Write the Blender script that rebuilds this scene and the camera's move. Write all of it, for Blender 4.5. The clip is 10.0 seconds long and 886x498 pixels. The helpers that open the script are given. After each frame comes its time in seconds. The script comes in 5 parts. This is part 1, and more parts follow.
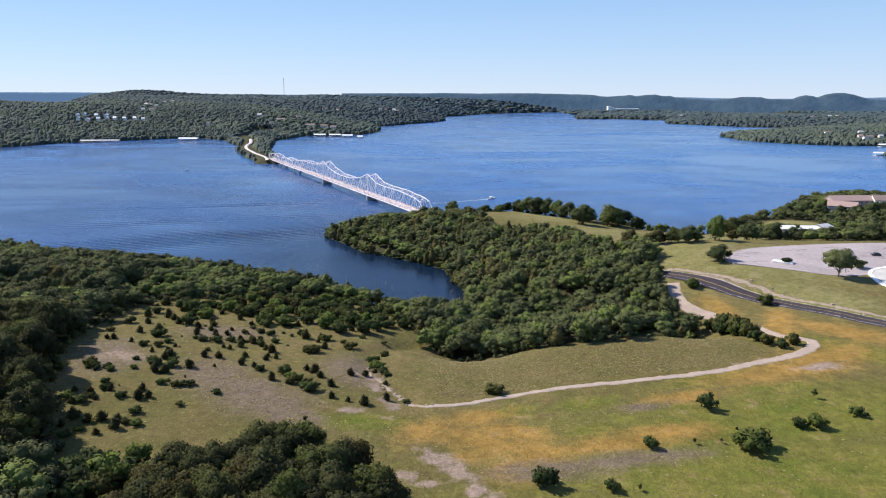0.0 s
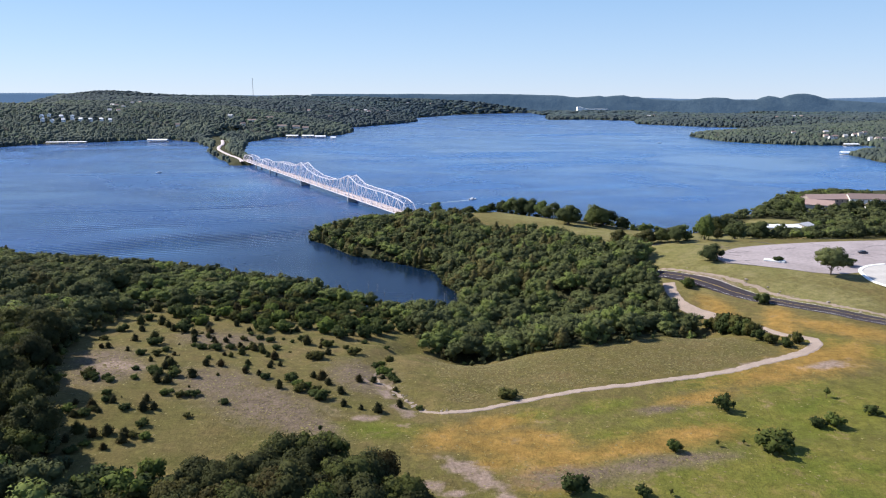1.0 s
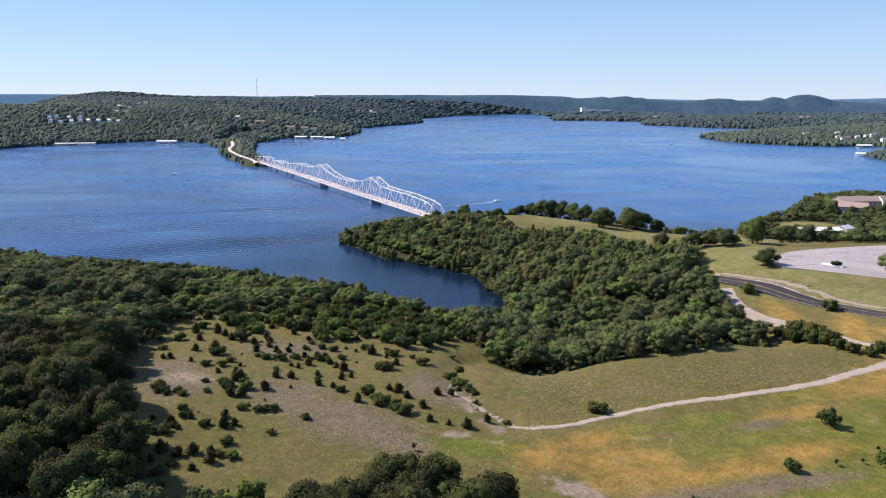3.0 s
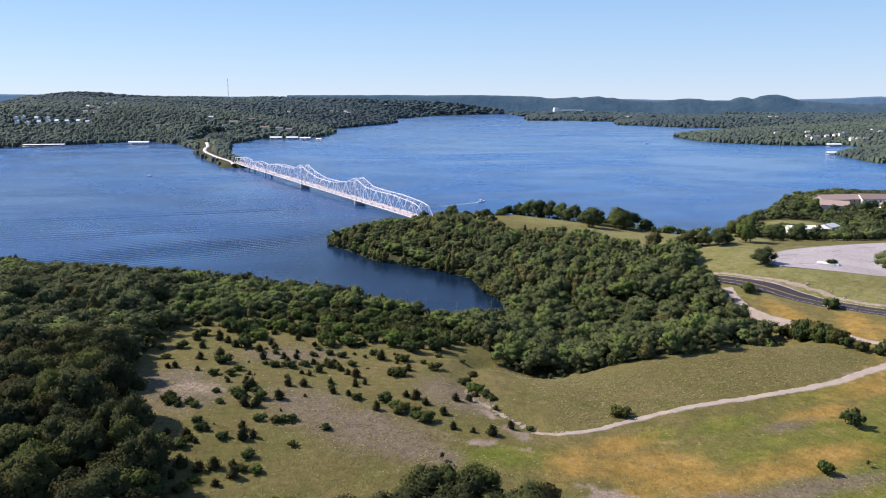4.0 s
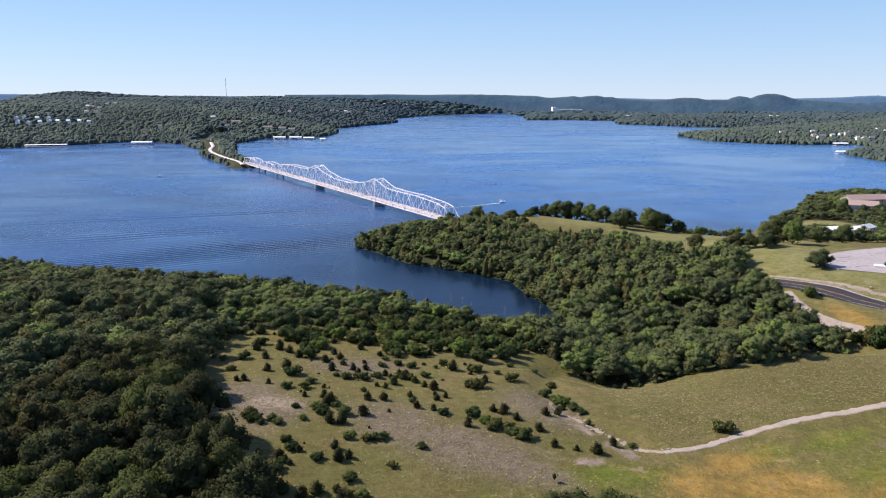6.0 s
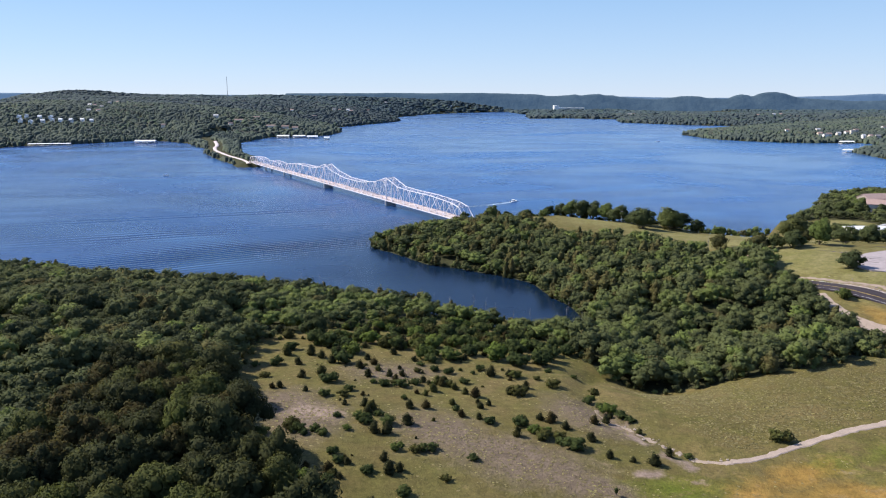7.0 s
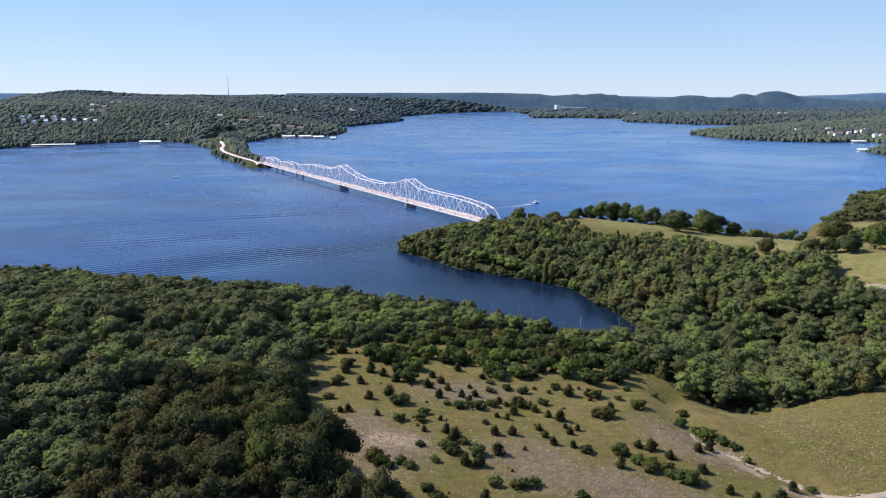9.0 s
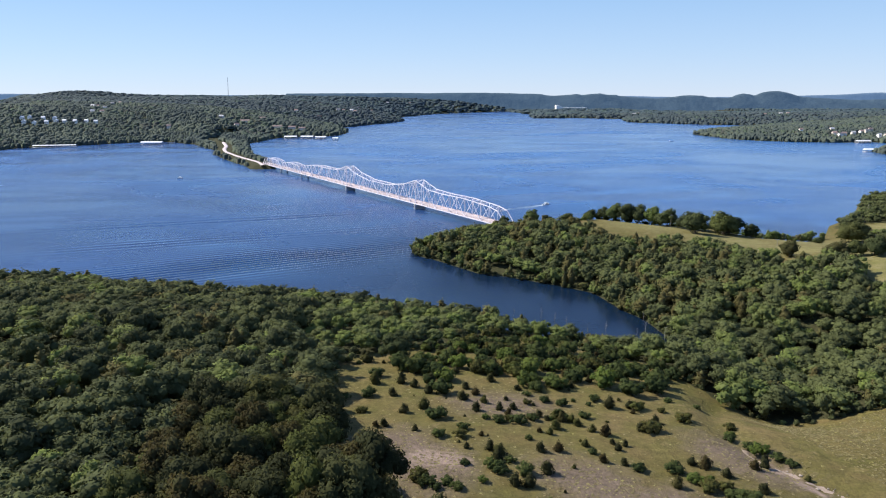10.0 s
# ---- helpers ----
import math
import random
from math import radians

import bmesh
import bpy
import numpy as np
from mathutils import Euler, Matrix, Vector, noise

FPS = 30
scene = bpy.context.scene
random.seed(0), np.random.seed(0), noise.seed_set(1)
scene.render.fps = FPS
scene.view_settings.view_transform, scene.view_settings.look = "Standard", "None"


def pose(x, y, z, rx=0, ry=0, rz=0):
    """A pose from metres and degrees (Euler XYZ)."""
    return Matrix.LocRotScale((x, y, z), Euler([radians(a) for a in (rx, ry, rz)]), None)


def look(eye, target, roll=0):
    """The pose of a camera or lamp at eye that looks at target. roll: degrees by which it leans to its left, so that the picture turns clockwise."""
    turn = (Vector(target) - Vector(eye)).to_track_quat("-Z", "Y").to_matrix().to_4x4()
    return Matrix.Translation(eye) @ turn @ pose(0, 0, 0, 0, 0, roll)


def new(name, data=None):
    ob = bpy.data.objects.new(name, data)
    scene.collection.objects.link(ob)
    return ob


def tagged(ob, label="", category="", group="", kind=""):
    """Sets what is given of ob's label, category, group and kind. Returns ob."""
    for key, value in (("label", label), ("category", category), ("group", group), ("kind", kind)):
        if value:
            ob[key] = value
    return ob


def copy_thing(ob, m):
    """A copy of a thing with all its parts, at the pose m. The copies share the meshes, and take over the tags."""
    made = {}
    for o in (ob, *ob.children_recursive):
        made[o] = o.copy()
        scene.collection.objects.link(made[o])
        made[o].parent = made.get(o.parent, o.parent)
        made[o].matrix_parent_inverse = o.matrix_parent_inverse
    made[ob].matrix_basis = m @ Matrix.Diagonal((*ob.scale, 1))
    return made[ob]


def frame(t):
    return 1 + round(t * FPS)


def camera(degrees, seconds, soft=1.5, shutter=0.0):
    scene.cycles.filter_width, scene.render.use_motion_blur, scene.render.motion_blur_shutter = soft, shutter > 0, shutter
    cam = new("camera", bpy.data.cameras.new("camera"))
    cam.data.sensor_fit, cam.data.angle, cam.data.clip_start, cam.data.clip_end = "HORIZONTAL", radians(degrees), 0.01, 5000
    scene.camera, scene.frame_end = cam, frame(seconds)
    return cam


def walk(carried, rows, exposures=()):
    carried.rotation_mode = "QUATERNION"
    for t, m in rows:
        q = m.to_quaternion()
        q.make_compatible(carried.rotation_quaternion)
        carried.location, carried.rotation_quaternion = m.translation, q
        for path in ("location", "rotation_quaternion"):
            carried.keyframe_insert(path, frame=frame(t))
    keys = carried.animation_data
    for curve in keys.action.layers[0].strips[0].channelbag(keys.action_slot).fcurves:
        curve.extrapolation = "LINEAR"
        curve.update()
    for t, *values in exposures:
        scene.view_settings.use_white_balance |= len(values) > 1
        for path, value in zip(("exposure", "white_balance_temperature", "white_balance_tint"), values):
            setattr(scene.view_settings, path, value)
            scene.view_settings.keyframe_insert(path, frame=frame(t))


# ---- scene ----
cam = camera(64.81, 10.0, soft=1.1)
PATH = [
    (0, (0.02, 0.01, 100.01), (0.303, 97.675, 78.515), 0.28),
    (0.1, (-1.17, 0.35, 99.98), (0.748, 97.995, 78.496), 0.28),
    (0.2, (-2.35, 0.70, 99.95), (0.828, 98.318, 78.479), 0.28),
    (0.3, (-3.51, 1.07, 99.92), (0.452, 98.661, 78.463), 0.28),
    (0.4, (-4.65, 1.45, 99.90), (-0.233, 99.027, 78.448), 0.28),
    (0.5, (-5.77, 1.85, 99.88), (-1.212, 99.419, 78.434), 0.28),
    (1, (-11.26, 3.99, 99.77), (-6.728, 101.572, 78.392), 0.28),
    (1.5, (-16.65, 6.30, 99.67), (-12.183, 103.900, 78.342), 0.28),
    (2, (-22.10, 8.71, 99.57), (-17.610, 106.320, 78.289), 0.28),
    (2.5, (-27.66, 11.17, 99.47), (-23.236, 108.788, 78.217), 0.28),
    (2.7, (-29.92, 12.17, 99.43), (-25.484, 109.782, 78.184), 0.27),
    (3, (-33.36, 13.66, 99.37), (-28.854, 111.281, 78.135), 0.27),
    (3.2, (-35.67, 14.67, 99.33), (-30.693, 112.266, 78.103), 0.27),
    (3.5, (-39.17, 16.20, 99.27), (-32.983, 113.723, 78.056), 0.26),
    (3.8, (-42.70, 17.74, 99.21), (-35.166, 115.177, 78.011), 0.26),
    (4, (-45.06, 18.79, 99.18), (-36.672, 116.155, 77.982), 0.25),
    (4.1, (-46.25, 19.32, 99.16), (-37.446, 116.648, 77.967), 0.25),
    (4.3, (-48.61, 20.39, 99.12), (-39.486, 117.689, 77.938), 0.25),
    (4.5, (-50.97, 21.47, 99.09), (-41.883, 118.783, 77.911), 0.24),
    (5, (-56.84, 24.30, 99.01), (-47.686, 121.603, 77.839), 0.23),
    (5.5, (-62.60, 27.30, 98.93), (-53.491, 124.604, 77.740), 0.22),
    (7, (-78.86, 37.70, 98.65), (-69.686, 134.932, 77.184), 0.16),
    (7.5, (-83.88, 41.67, 98.53), (-74.742, 138.899, 77.014), 0.14),
    (8, (-88.70, 45.87, 98.40), (-79.463, 143.085, 76.844), 0.12),
    (8.5, (-93.35, 50.26, 98.26), (-84.057, 147.466, 76.726), 0.10),
    (9, (-97.88, 54.73, 98.13), (-88.503, 151.942, 76.628), 0.07),
    (9.5, (-102.33, 59.19, 98.06), (-92.867, 156.397, 76.569), 0.04),
    (10, (-106.75, 63.48, 98.08), (-97.184, 160.677, 76.607), 0.02),
]
walk(cam, [(t, look(eye, target, roll)) for t, eye, target, roll in PATH])

# ---- world, sun, exposure ----
SUN_EL, SUN_AZ = 41.0, 152.0      # degrees: height, and bearing anticlockwise from +x
world = bpy.data.worlds.new("sky")
scene.world = world
world.use_nodes = True
wn = world.node_tree.nodes
sky = wn.new("ShaderNodeTexSky")
sky.sky_type = "NISHITA"
sky.sun_disc = False
sky.sun_elevation = radians(SUN_EL)
sky.sun_rotation = radians(90 - SUN_AZ)
sky.altitude = 1200
sky.air_density, sky.dust_density, sky.ozone_density = 1.0, 0.0, 3.5
cool = wn.new("ShaderNodeMix")
cool.data_type, cool.blend_type = "RGBA", "MULTIPLY"
cool.inputs[0].default_value, cool.inputs[7].default_value = 1.0, (0.82, 0.925, 1.15, 1)
world.node_tree.links.new(sky.outputs[0], cool.inputs[6])
# a thin even haze, palest at the horizon
where, up = wn.new("ShaderNodeTexCoord"), wn.new("ShaderNodeSeparateXYZ")
world.node_tree.links.new(where.outputs["Generated"], up.inputs[0])
haze = wn.new("ShaderNodeValToRGB")
for k, (at_, col) in enumerate(((0.0, (5.25, 6.2, 7.8)), (0.06, (4.2, 5.7, 7.7)), (0.15, (2.85, 4.8, 7.4)), (0.30, (1.85, 3.2, 6.7)), (0.6, (1.6, 2.75, 5.8)))):
    e = haze.color_ramp.elements[k] if k < 2 else haze.color_ramp.elements.new(at_)
    e.position, e.color = at_, (*col, 1)
world.node_tree.links.new(up.outputs[2], haze.inputs[0])
veil = wn.new("ShaderNodeMix")
veil.data_type = "RGBA"
veil.inputs[0].default_value = 0.78
world.node_tree.links.new(haze.outputs[0], veil.inputs[7])
world.node_tree.links.new(cool.outputs[2], veil.inputs[6])
world.node_tree.links.new(veil.outputs[2], wn["Background"].inputs[0])
wn["Background"].inputs[1].default_value = 0.075
sun = new("sun", bpy.data.lights.new("sun", "SUN"))
sun.data.energy, sun.data.angle, sun.data.color = 5.0, radians(0.53), (1.0, 0.93, 0.82)
_d = Vector((math.cos(radians(SUN_EL)) * math.cos(radians(SUN_AZ)), math.cos(radians(SUN_EL)) * math.sin(radians(SUN_AZ)), math.sin(radians(SUN_EL))))
sun.matrix_world = look(_d * 500, (0, 0, 0))
scene.view_settings.exposure = 0.75

# ---- materials ----


def mat(name, color, rough=0.8, metal=0.0, var=0.15, scale=1.0, bump=0.0, bump_scale=None, spec=0.5):
    """A plain surface with two scales of colour variation and a fine relief."""
    m = bpy.data.materials.new(name)
    m.use_nodes = True
    n, l = m.node_tree.nodes, m.node_tree.links
    b = n["Principled BSDF"]
    b.inputs["Roughness"].default_value, b.inputs["Metallic"].default_value = rough, metal
    b.inputs["Specular IOR Level"].default_value = spec
    co = n.new("ShaderNodeTexCoord")
    t1, t2 = n.new("ShaderNodeTexNoise"), n.new("ShaderNodeTexNoise")
    for t, s in ((t1, scale), (t2, scale * 9)):
        t.inputs["Scale"].default_value, t.inputs["Detail"].default_value = s, 6
        l.new(co.outputs["Object"], t.inputs["Vector"])
    add = n.new("ShaderNodeMath")
    add.operation = "ADD"
    l.new(t1.outputs[0], add.inputs[0]), l.new(t2.outputs[0], add.inputs[1])
    ramp = n.new("ShaderNodeMapRange")
    ramp.inputs[1].default_value, ramp.inputs[2].default_value = 0.6, 1.4
    ramp.inputs[3].default_value, ramp.inputs[4].default_value = 1 - var, 1 + var
    l.new(add.outputs[0], ramp.inputs[0])
    mul = n.new("ShaderNodeVectorMath")
    mul.operation = "SCALE"
    mul.inputs[0].default_value = color
    l.new(ramp.outputs[0], mul.inputs["Scale"])
    l.new(mul.outputs[0], b.inputs["Base Color"])
    if bump:
        t3, bp = n.new("ShaderNodeTexNoise"), n.new("ShaderNodeBump")
        t3.inputs["Scale"].default_value, t3.inputs["Detail"].default_value = bump_scale or scale * 4, 8
        l.new(co.outputs["Object"], t3.inputs["Vector"])
        l.new(t3.outputs[0], bp.inputs["Height"])
        bp.inputs["Strength"].default_value, bp.inputs["Distance"].default_value = 1.0, bump
        l.new(bp.outputs[0], b.inputs["Normal"])
    return m


def mixed(n, l, fac, a, b):
    """A colour mix node; a and b are sockets or colours. Returns the colour."""
    m = n.new("ShaderNodeMix")
    m.data_type = "RGBA"
    for k, v in ((6, a), (7, b)):
        if isinstance(v, tuple):
            m.inputs[k].default_value = (*v, 1)
        else:
            l.new(v, m.inputs[k])
    if isinstance(fac, (int, float)):
        m.inputs[0].default_value = fac
    else:
        l.new(fac, m.inputs[0])
    return m.outputs[2]


def noise_fac(n, l, vec, scale, low, high, detail=5, rough=0.55, twist=0.0):
    """A noise between 0 and 1, stretched from low to high."""
    t, r = n.new("ShaderNodeTexNoise"), n.new("ShaderNodeMapRange")
    t.inputs["Scale"].default_value, t.inputs["Detail"].default_value, t.inputs["Roughness"].default_value = scale, detail, rough
    t.inputs["Distortion"].default_value = twist
    l.new(vec, t.inputs["Vector"])
    r.inputs[1].default_value, r.inputs[2].default_value = low, high
    l.new(t.outputs[0], r.inputs[0])
    return r.outputs[0]


def leaf_mat(name, dark, mid, light, per_object=True, rough=0.85, thin=0.26, mottle=0.0, firm=0.6):
    """Foliage: the hue changes from tree to tree and from leaf clump to leaf clump."""
    m = bpy.data.materials.new(name)
    m.use_nodes = True
    n, l = m.node_tree.nodes, m.node_tree.links
    b = n["Principled BSDF"]
    b.inputs["Roughness"].default_value = rough
    b.inputs["Specular IOR Level"].default_value = 0.08
    geo = n.new("ShaderNodeNewGeometry")
    if per_object:
        tint = n.new("ShaderNodeObjectInfo").outputs["Random"]
    else:
        at = n.new("ShaderNodeAttribute")
        at.attribute_name = "tint"
        tint = at.outputs["Fac"]
    ramp = n.new("ShaderNodeValToRGB")
    stops = ((0.0, dark), (0.3, tuple((a + b) / 2 for a, b in zip(dark, mid))), (0.58, mid), (0.70, (mid[0] * 1.35, mid[1] * 1.5, mid[2] * 1.0)), (0.78, (mid[0] * 1.25, mid[1] * 1.3, mid[2])), (0.84, (mid[0] * 1.08, mid[1] * 0.84, mid[2] * 0.8)), (1.0, (mid[0] * 0.85, mid[1] * 0.62, mid[2] * 0.62)))
    for k, (at_, col) in enumerate(stops):
        e = ramp.color_ramp.elements[k] if k < 2 else ramp.color_ramp.elements.new(at_)
        e.position, e.color = at_, (*col, 1)
    l.new(tint, ramp.inputs[0])
    c = ramp.outputs[0]
    up = n.new("ShaderNodeMapRange")
    up.inputs[1].default_value, up.inputs[2].default_value = 0.35, 1.0
    up.inputs[4].default_value = 0.4
    l.new(geo.outputs["Random Per Island"], up.inputs[0])
    part_light, lit = n.new("ShaderNodeMath"), n.new("ShaderNodeMath")
    part_light.operation, lit.operation = "MULTIPLY_ADD", "MULTIPLY"
    part_light.inputs[1].default_value, part_light.inputs[2].default_value = 0.9, 0.45
    l.new(tint, part_light.inputs[0])
    l.new(up.outputs[0], lit.inputs[0]), l.new(part_light.outputs[0], lit.inputs[1])
    c = mixed(n, l, lit.outputs[0], c, light)
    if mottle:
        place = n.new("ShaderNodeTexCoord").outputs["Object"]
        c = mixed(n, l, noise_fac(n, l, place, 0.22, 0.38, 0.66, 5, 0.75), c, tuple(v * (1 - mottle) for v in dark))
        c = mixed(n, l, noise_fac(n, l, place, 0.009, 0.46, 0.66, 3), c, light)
    l.new(c, b.inputs["Base Color"])
    # leaves in a clump turn the way their bough faces
    soft, turn, add, unit = n.new("ShaderNodeAttribute"), n.new("ShaderNodeVectorTransform"), n.new("ShaderNodeVectorMath"), n.new("ShaderNodeVectorMath")
    soft.attribute_name = "bough"
    turn.vector_type, turn.convert_from, turn.convert_to = "VECTOR", "OBJECT", "WORLD"
    l.new(soft.outputs["Vector"], turn.inputs[0])
    add.operation, unit.operation = "MULTIPLY_ADD", "NORMALIZE"
    add.inputs[1].default_value = (firm, firm, firm)
    l.new(geo.outputs["Normal"], add.inputs[0]), l.new(turn.outputs[0], add.inputs[2])
    l.new(add.outputs[0], unit.inputs[0]), l.new(unit.outputs[0], b.inputs["Normal"])
    tr, mx = n.new("ShaderNodeBsdfTranslucent"), n.new("ShaderNodeMixShader")
    l.new(c, tr.inputs["Color"])
    mx.inputs[0].default_value = thin
    l.new(b.outputs[0], mx.inputs[1]), l.new(tr.outputs[0], mx.inputs[2])
    last = mx.outputs[0]
    l.new(last, n["Material Output"].inputs["Surface"])
    return m


M = {
    "bark": mat("bark", (0.12, 0.095, 0.075), 0.9, var=0.3, scale=2, bump=0.02),
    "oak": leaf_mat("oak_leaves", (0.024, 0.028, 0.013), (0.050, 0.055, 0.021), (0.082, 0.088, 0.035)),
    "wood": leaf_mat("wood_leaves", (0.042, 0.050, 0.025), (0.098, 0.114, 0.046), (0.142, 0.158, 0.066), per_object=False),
    "lone": leaf_mat("lone_tree_leaves", (0.034, 0.045, 0.021), (0.068, 0.084, 0.034), (0.100, 0.116, 0.050)),
    # three far woods, ever bluer: distance haze put into the leaf colour
    "far_wood_haze": leaf_mat("far_wood_leaves_haze", (0.074, 0.098, 0.096), (0.104, 0.128, 0.108), (0.120, 0.145, 0.112), per_object=False, mottle=0.22, firm=0.15),
    "hill_wood_haze": leaf_mat("hill_wood_leaves_haze", (0.060, 0.084, 0.098), (0.082, 0.108, 0.114), (0.098, 0.122, 0.122), per_object=False, mottle=0.18, firm=0.1),
    "distant_wood_haze": leaf_mat("distant_wood_leaves_haze", (0.060, 0.090, 0.106), (0.080, 0.110, 0.118), (0.092, 0.126, 0.138), per_object=False, mottle=0.15, firm=0.1),
    "tuft": leaf_mat("dry_grass_blades", (0.092, 0.084, 0.034), (0.250, 0.212, 0.108), (0.280, 0.245, 0.135), per_object=False, rough=0.95, thin=0.3, firm=0.35),
    "cedar": leaf_mat("cedar_needles", (0.024, 0.028, 0.012), (0.044, 0.044, 0.018), (0.062, 0.060, 0.024)),
    "bush": leaf_mat("bush_leaves", (0.030, 0.044, 0.016), (0.060, 0.076, 0.024), (0.094, 0.112, 0.036)),
    "pale_leaf": leaf_mat("pale_tree_leaves", (0.085, 0.100, 0.042), (0.115, 0.130, 0.055), (0.150, 0.165, 0.075)),
    "steel": mat("painted_steel", (0.74, 0.70, 0.75), 0.5, var=0.06, scale=0.3),
    "concrete": mat("concrete", (0.42, 0.40, 0.38), 0.85, var=0.2, scale=0.2, bump=0.01),
    "deck": mat("deck_concrete", (0.48, 0.41, 0.415), 0.85, var=0.15, scale=0.2),
    "asphalt": mat("asphalt", (0.040, 0.034, 0.042), 0.95, var=0.25, scale=0.15, bump=0.005, spec=0.15),
    "old_asphalt": mat("old_asphalt", (0.285, 0.245, 0.25), 0.95, var=0.3, scale=0.06, bump=0.01),
    "gravel": mat("gravel", (0.30, 0.235, 0.195), 0.95, var=0.25, scale=0.3, bump=0.04, bump_scale=3),
    "white": mat("white_paint", (0.78, 0.78, 0.76), 0.6, var=0.05, scale=0.5),
    "patch": mat("old_crack_filler", (0.17, 0.15, 0.155), 0.9, var=0.3, scale=0.3),
    "lodge_wall": mat("brown_timber_wall", (0.30, 0.25, 0.22), 0.8, var=0.2, scale=0.5),
    "wash": mat("eroded_soil", (0.25, 0.195, 0.155), 0.95, var=0.35, scale=0.4, bump=0.08, bump_scale=2),
    "yellow": mat("yellow_paint", (0.40, 0.29, 0.06), 0.6, var=0.1, scale=0.5),
    "roof_brown": mat("brown_roof", (0.33, 0.23, 0.205), 0.9, var=0.15, scale=0.4),
    "roof_red": mat("red_roof", (0.21, 0.150, 0.135), 0.8, var=0.15, scale=0.3),
    "roof_dark": mat("dark_roof", (0.16, 0.16, 0.18), 0.8, var=0.12, scale=0.3),
    "dead_wood": mat("dead_wood", (0.24, 0.22, 0.20), 0.9, var=0.2, scale=1.0),
    "roof_grey": mat("grey_roof", (0.42, 0.42, 0.44), 0.7, var=0.12, scale=0.3),
    "metal_roof": mat("white_metal_roof", (0.72, 0.73, 0.74), 0.4, var=0.06, scale=0.2),
    "wall": mat("pale_siding", (0.62, 0.57, 0.50), 0.8, var=0.08, scale=0.4),
    "glass": mat("window_glass", (0.03, 0.04, 0.05), 0.08, var=0.05),
    "rubber": mat("tyre_rubber", (0.02, 0.02, 0.02), 0.9, var=0.1),
    "paint_dark": mat("dark_car_paint", (0.03, 0.03, 0.035), 0.25, var=0.05),
    "hull": mat("white_hull", (0.80, 0.80, 0.80), 0.3, var=0.03),
    "foam": mat("foam", (0.38, 0.47, 0.56), 0.9, var=0.2, scale=0.8),
    "stone": mat("pale_limestone", (0.27, 0.225, 0.19), 0.9, var=0.3, scale=1.5, bump=0.03),
    "mast": mat("grey_mast_steel", (0.35, 0.34, 0.36), 0.6, var=0.1),
}

# ---- the lie of the land ----
SHORE_NEAR = [(-13000, 520), (-900, 560), (-420, 478), (-305, 440), (-272, 434), (-232, 419), (-190, 405), (-152, 393), (-116, 379), (-84, 364), (-51, 342),
              (-32, 326), (-14, 314), (0, 306), (10, 312), (14, 328), (13, 353), (8, 367), (4, 396), (-8, 410), (-34, 433), (-49, 442), (-70, 477), (-82, 492),
              (-82, 504), (-70, 522), (-52, 537), (-34, 552), (-14, 574), (9, 588), (36, 586), (68, 598), (100, 566), (146, 543), (162, 514), (184, 503),
              (205, 512), (242, 560), (284, 592), (330, 650), (369, 696), (476, 744), (700, 780), (13000, 640), (13000, -500), (-13000, -500)]
SHORE_WEST = [(-13000, 1150), (-1300, 1240), (-833, 1329), (-805, 1380), (-763, 1505), (-695, 1530), (-600, 1640), (-540, 1625), (-474, 1552), (-400, 1390), (-357, 1275),
              (-296, 1120), (-274, 1062), (-256, 1058), (-258, 1090), (-310, 1273), (-366, 1558), (-335, 1760), (-203, 1830), (-175, 1994), (-205, 2280),
              (-150, 2416), (6, 2806), (2, 3316), (248, 3965), (629, 4432), (840, 4624), (900, 4900), (900, 13000), (-13000, 13000)]
SHORE_EAST = [(700, 13000), (700, 4700), (735, 4400), (722, 3805), (599, 3149), (780, 3171), (968, 3047), (848, 2664), (1008, 2434), (1280, 2250), (1051, 2150), (727, 1858), (711, 1710),
              (724, 1585), (790, 1515), (857, 1486), (970, 1480), (960, 1380), (780, 1240), (735, 1073), (820, 960), (1100, 900), (13000, 820), (13000, 13000)]
INLET = [(1620, 4250), (2000, 4250), (2090, 4480), (1700, 4480)]


def inside(px, py, poly):
    """Whether the points lie in the polygon."""
    res = np.zeros(px.shape, bool)
    for (x0, y0), (x1, y1) in zip(poly, poly[1:] + poly[:1]):
        hit = (y0 > py) != (y1 > py)
        res ^= hit & (px < (x1 - x0) * (py - y0) / ((y1 - y0) or 1e-9) + x0)
    return res


def edge_distance(px, py, line, closed=True):
    """The distance to the polygon's outline, or to a line."""
    best = np.full(px.shape, 1e9)
    for (x0, y0), (x1, y1) in zip(line, line[1:] + (line[:1] if closed else [])):
        dx, dy = x1 - x0, y1 - y0
        s = (((px - x0) * dx + (py - y0) * dy) / (dx * dx + dy * dy + 1e-9)).clip(0, 1)
        best = np.minimum(best, np.hypot(px - x0 - s * dx, py - y0 - s * dy))
    return best


def ripple(px, py, size, seed=0):
    """A smooth unevenness about -1 to 1, of waves of roughly that size."""
    r = np.random.RandomState(seed)
    total = np.zeros(px.shape)
    for k in range(7):
        a, ph, s = r.uniform(0, 6.283), r.uniform(0, 6.283), size * r.uniform(0.6, 1.7)
        total += np.sin((px * math.cos(a) + py * math.sin(a)) * 6.283 / s + ph)
    return total / 4.0


def bump_at(px, py, cx, cy, rx, ry, h):
    return h * np.exp(-(((px - cx) / rx) ** 2 + ((py - cy) / ry) ** 2))


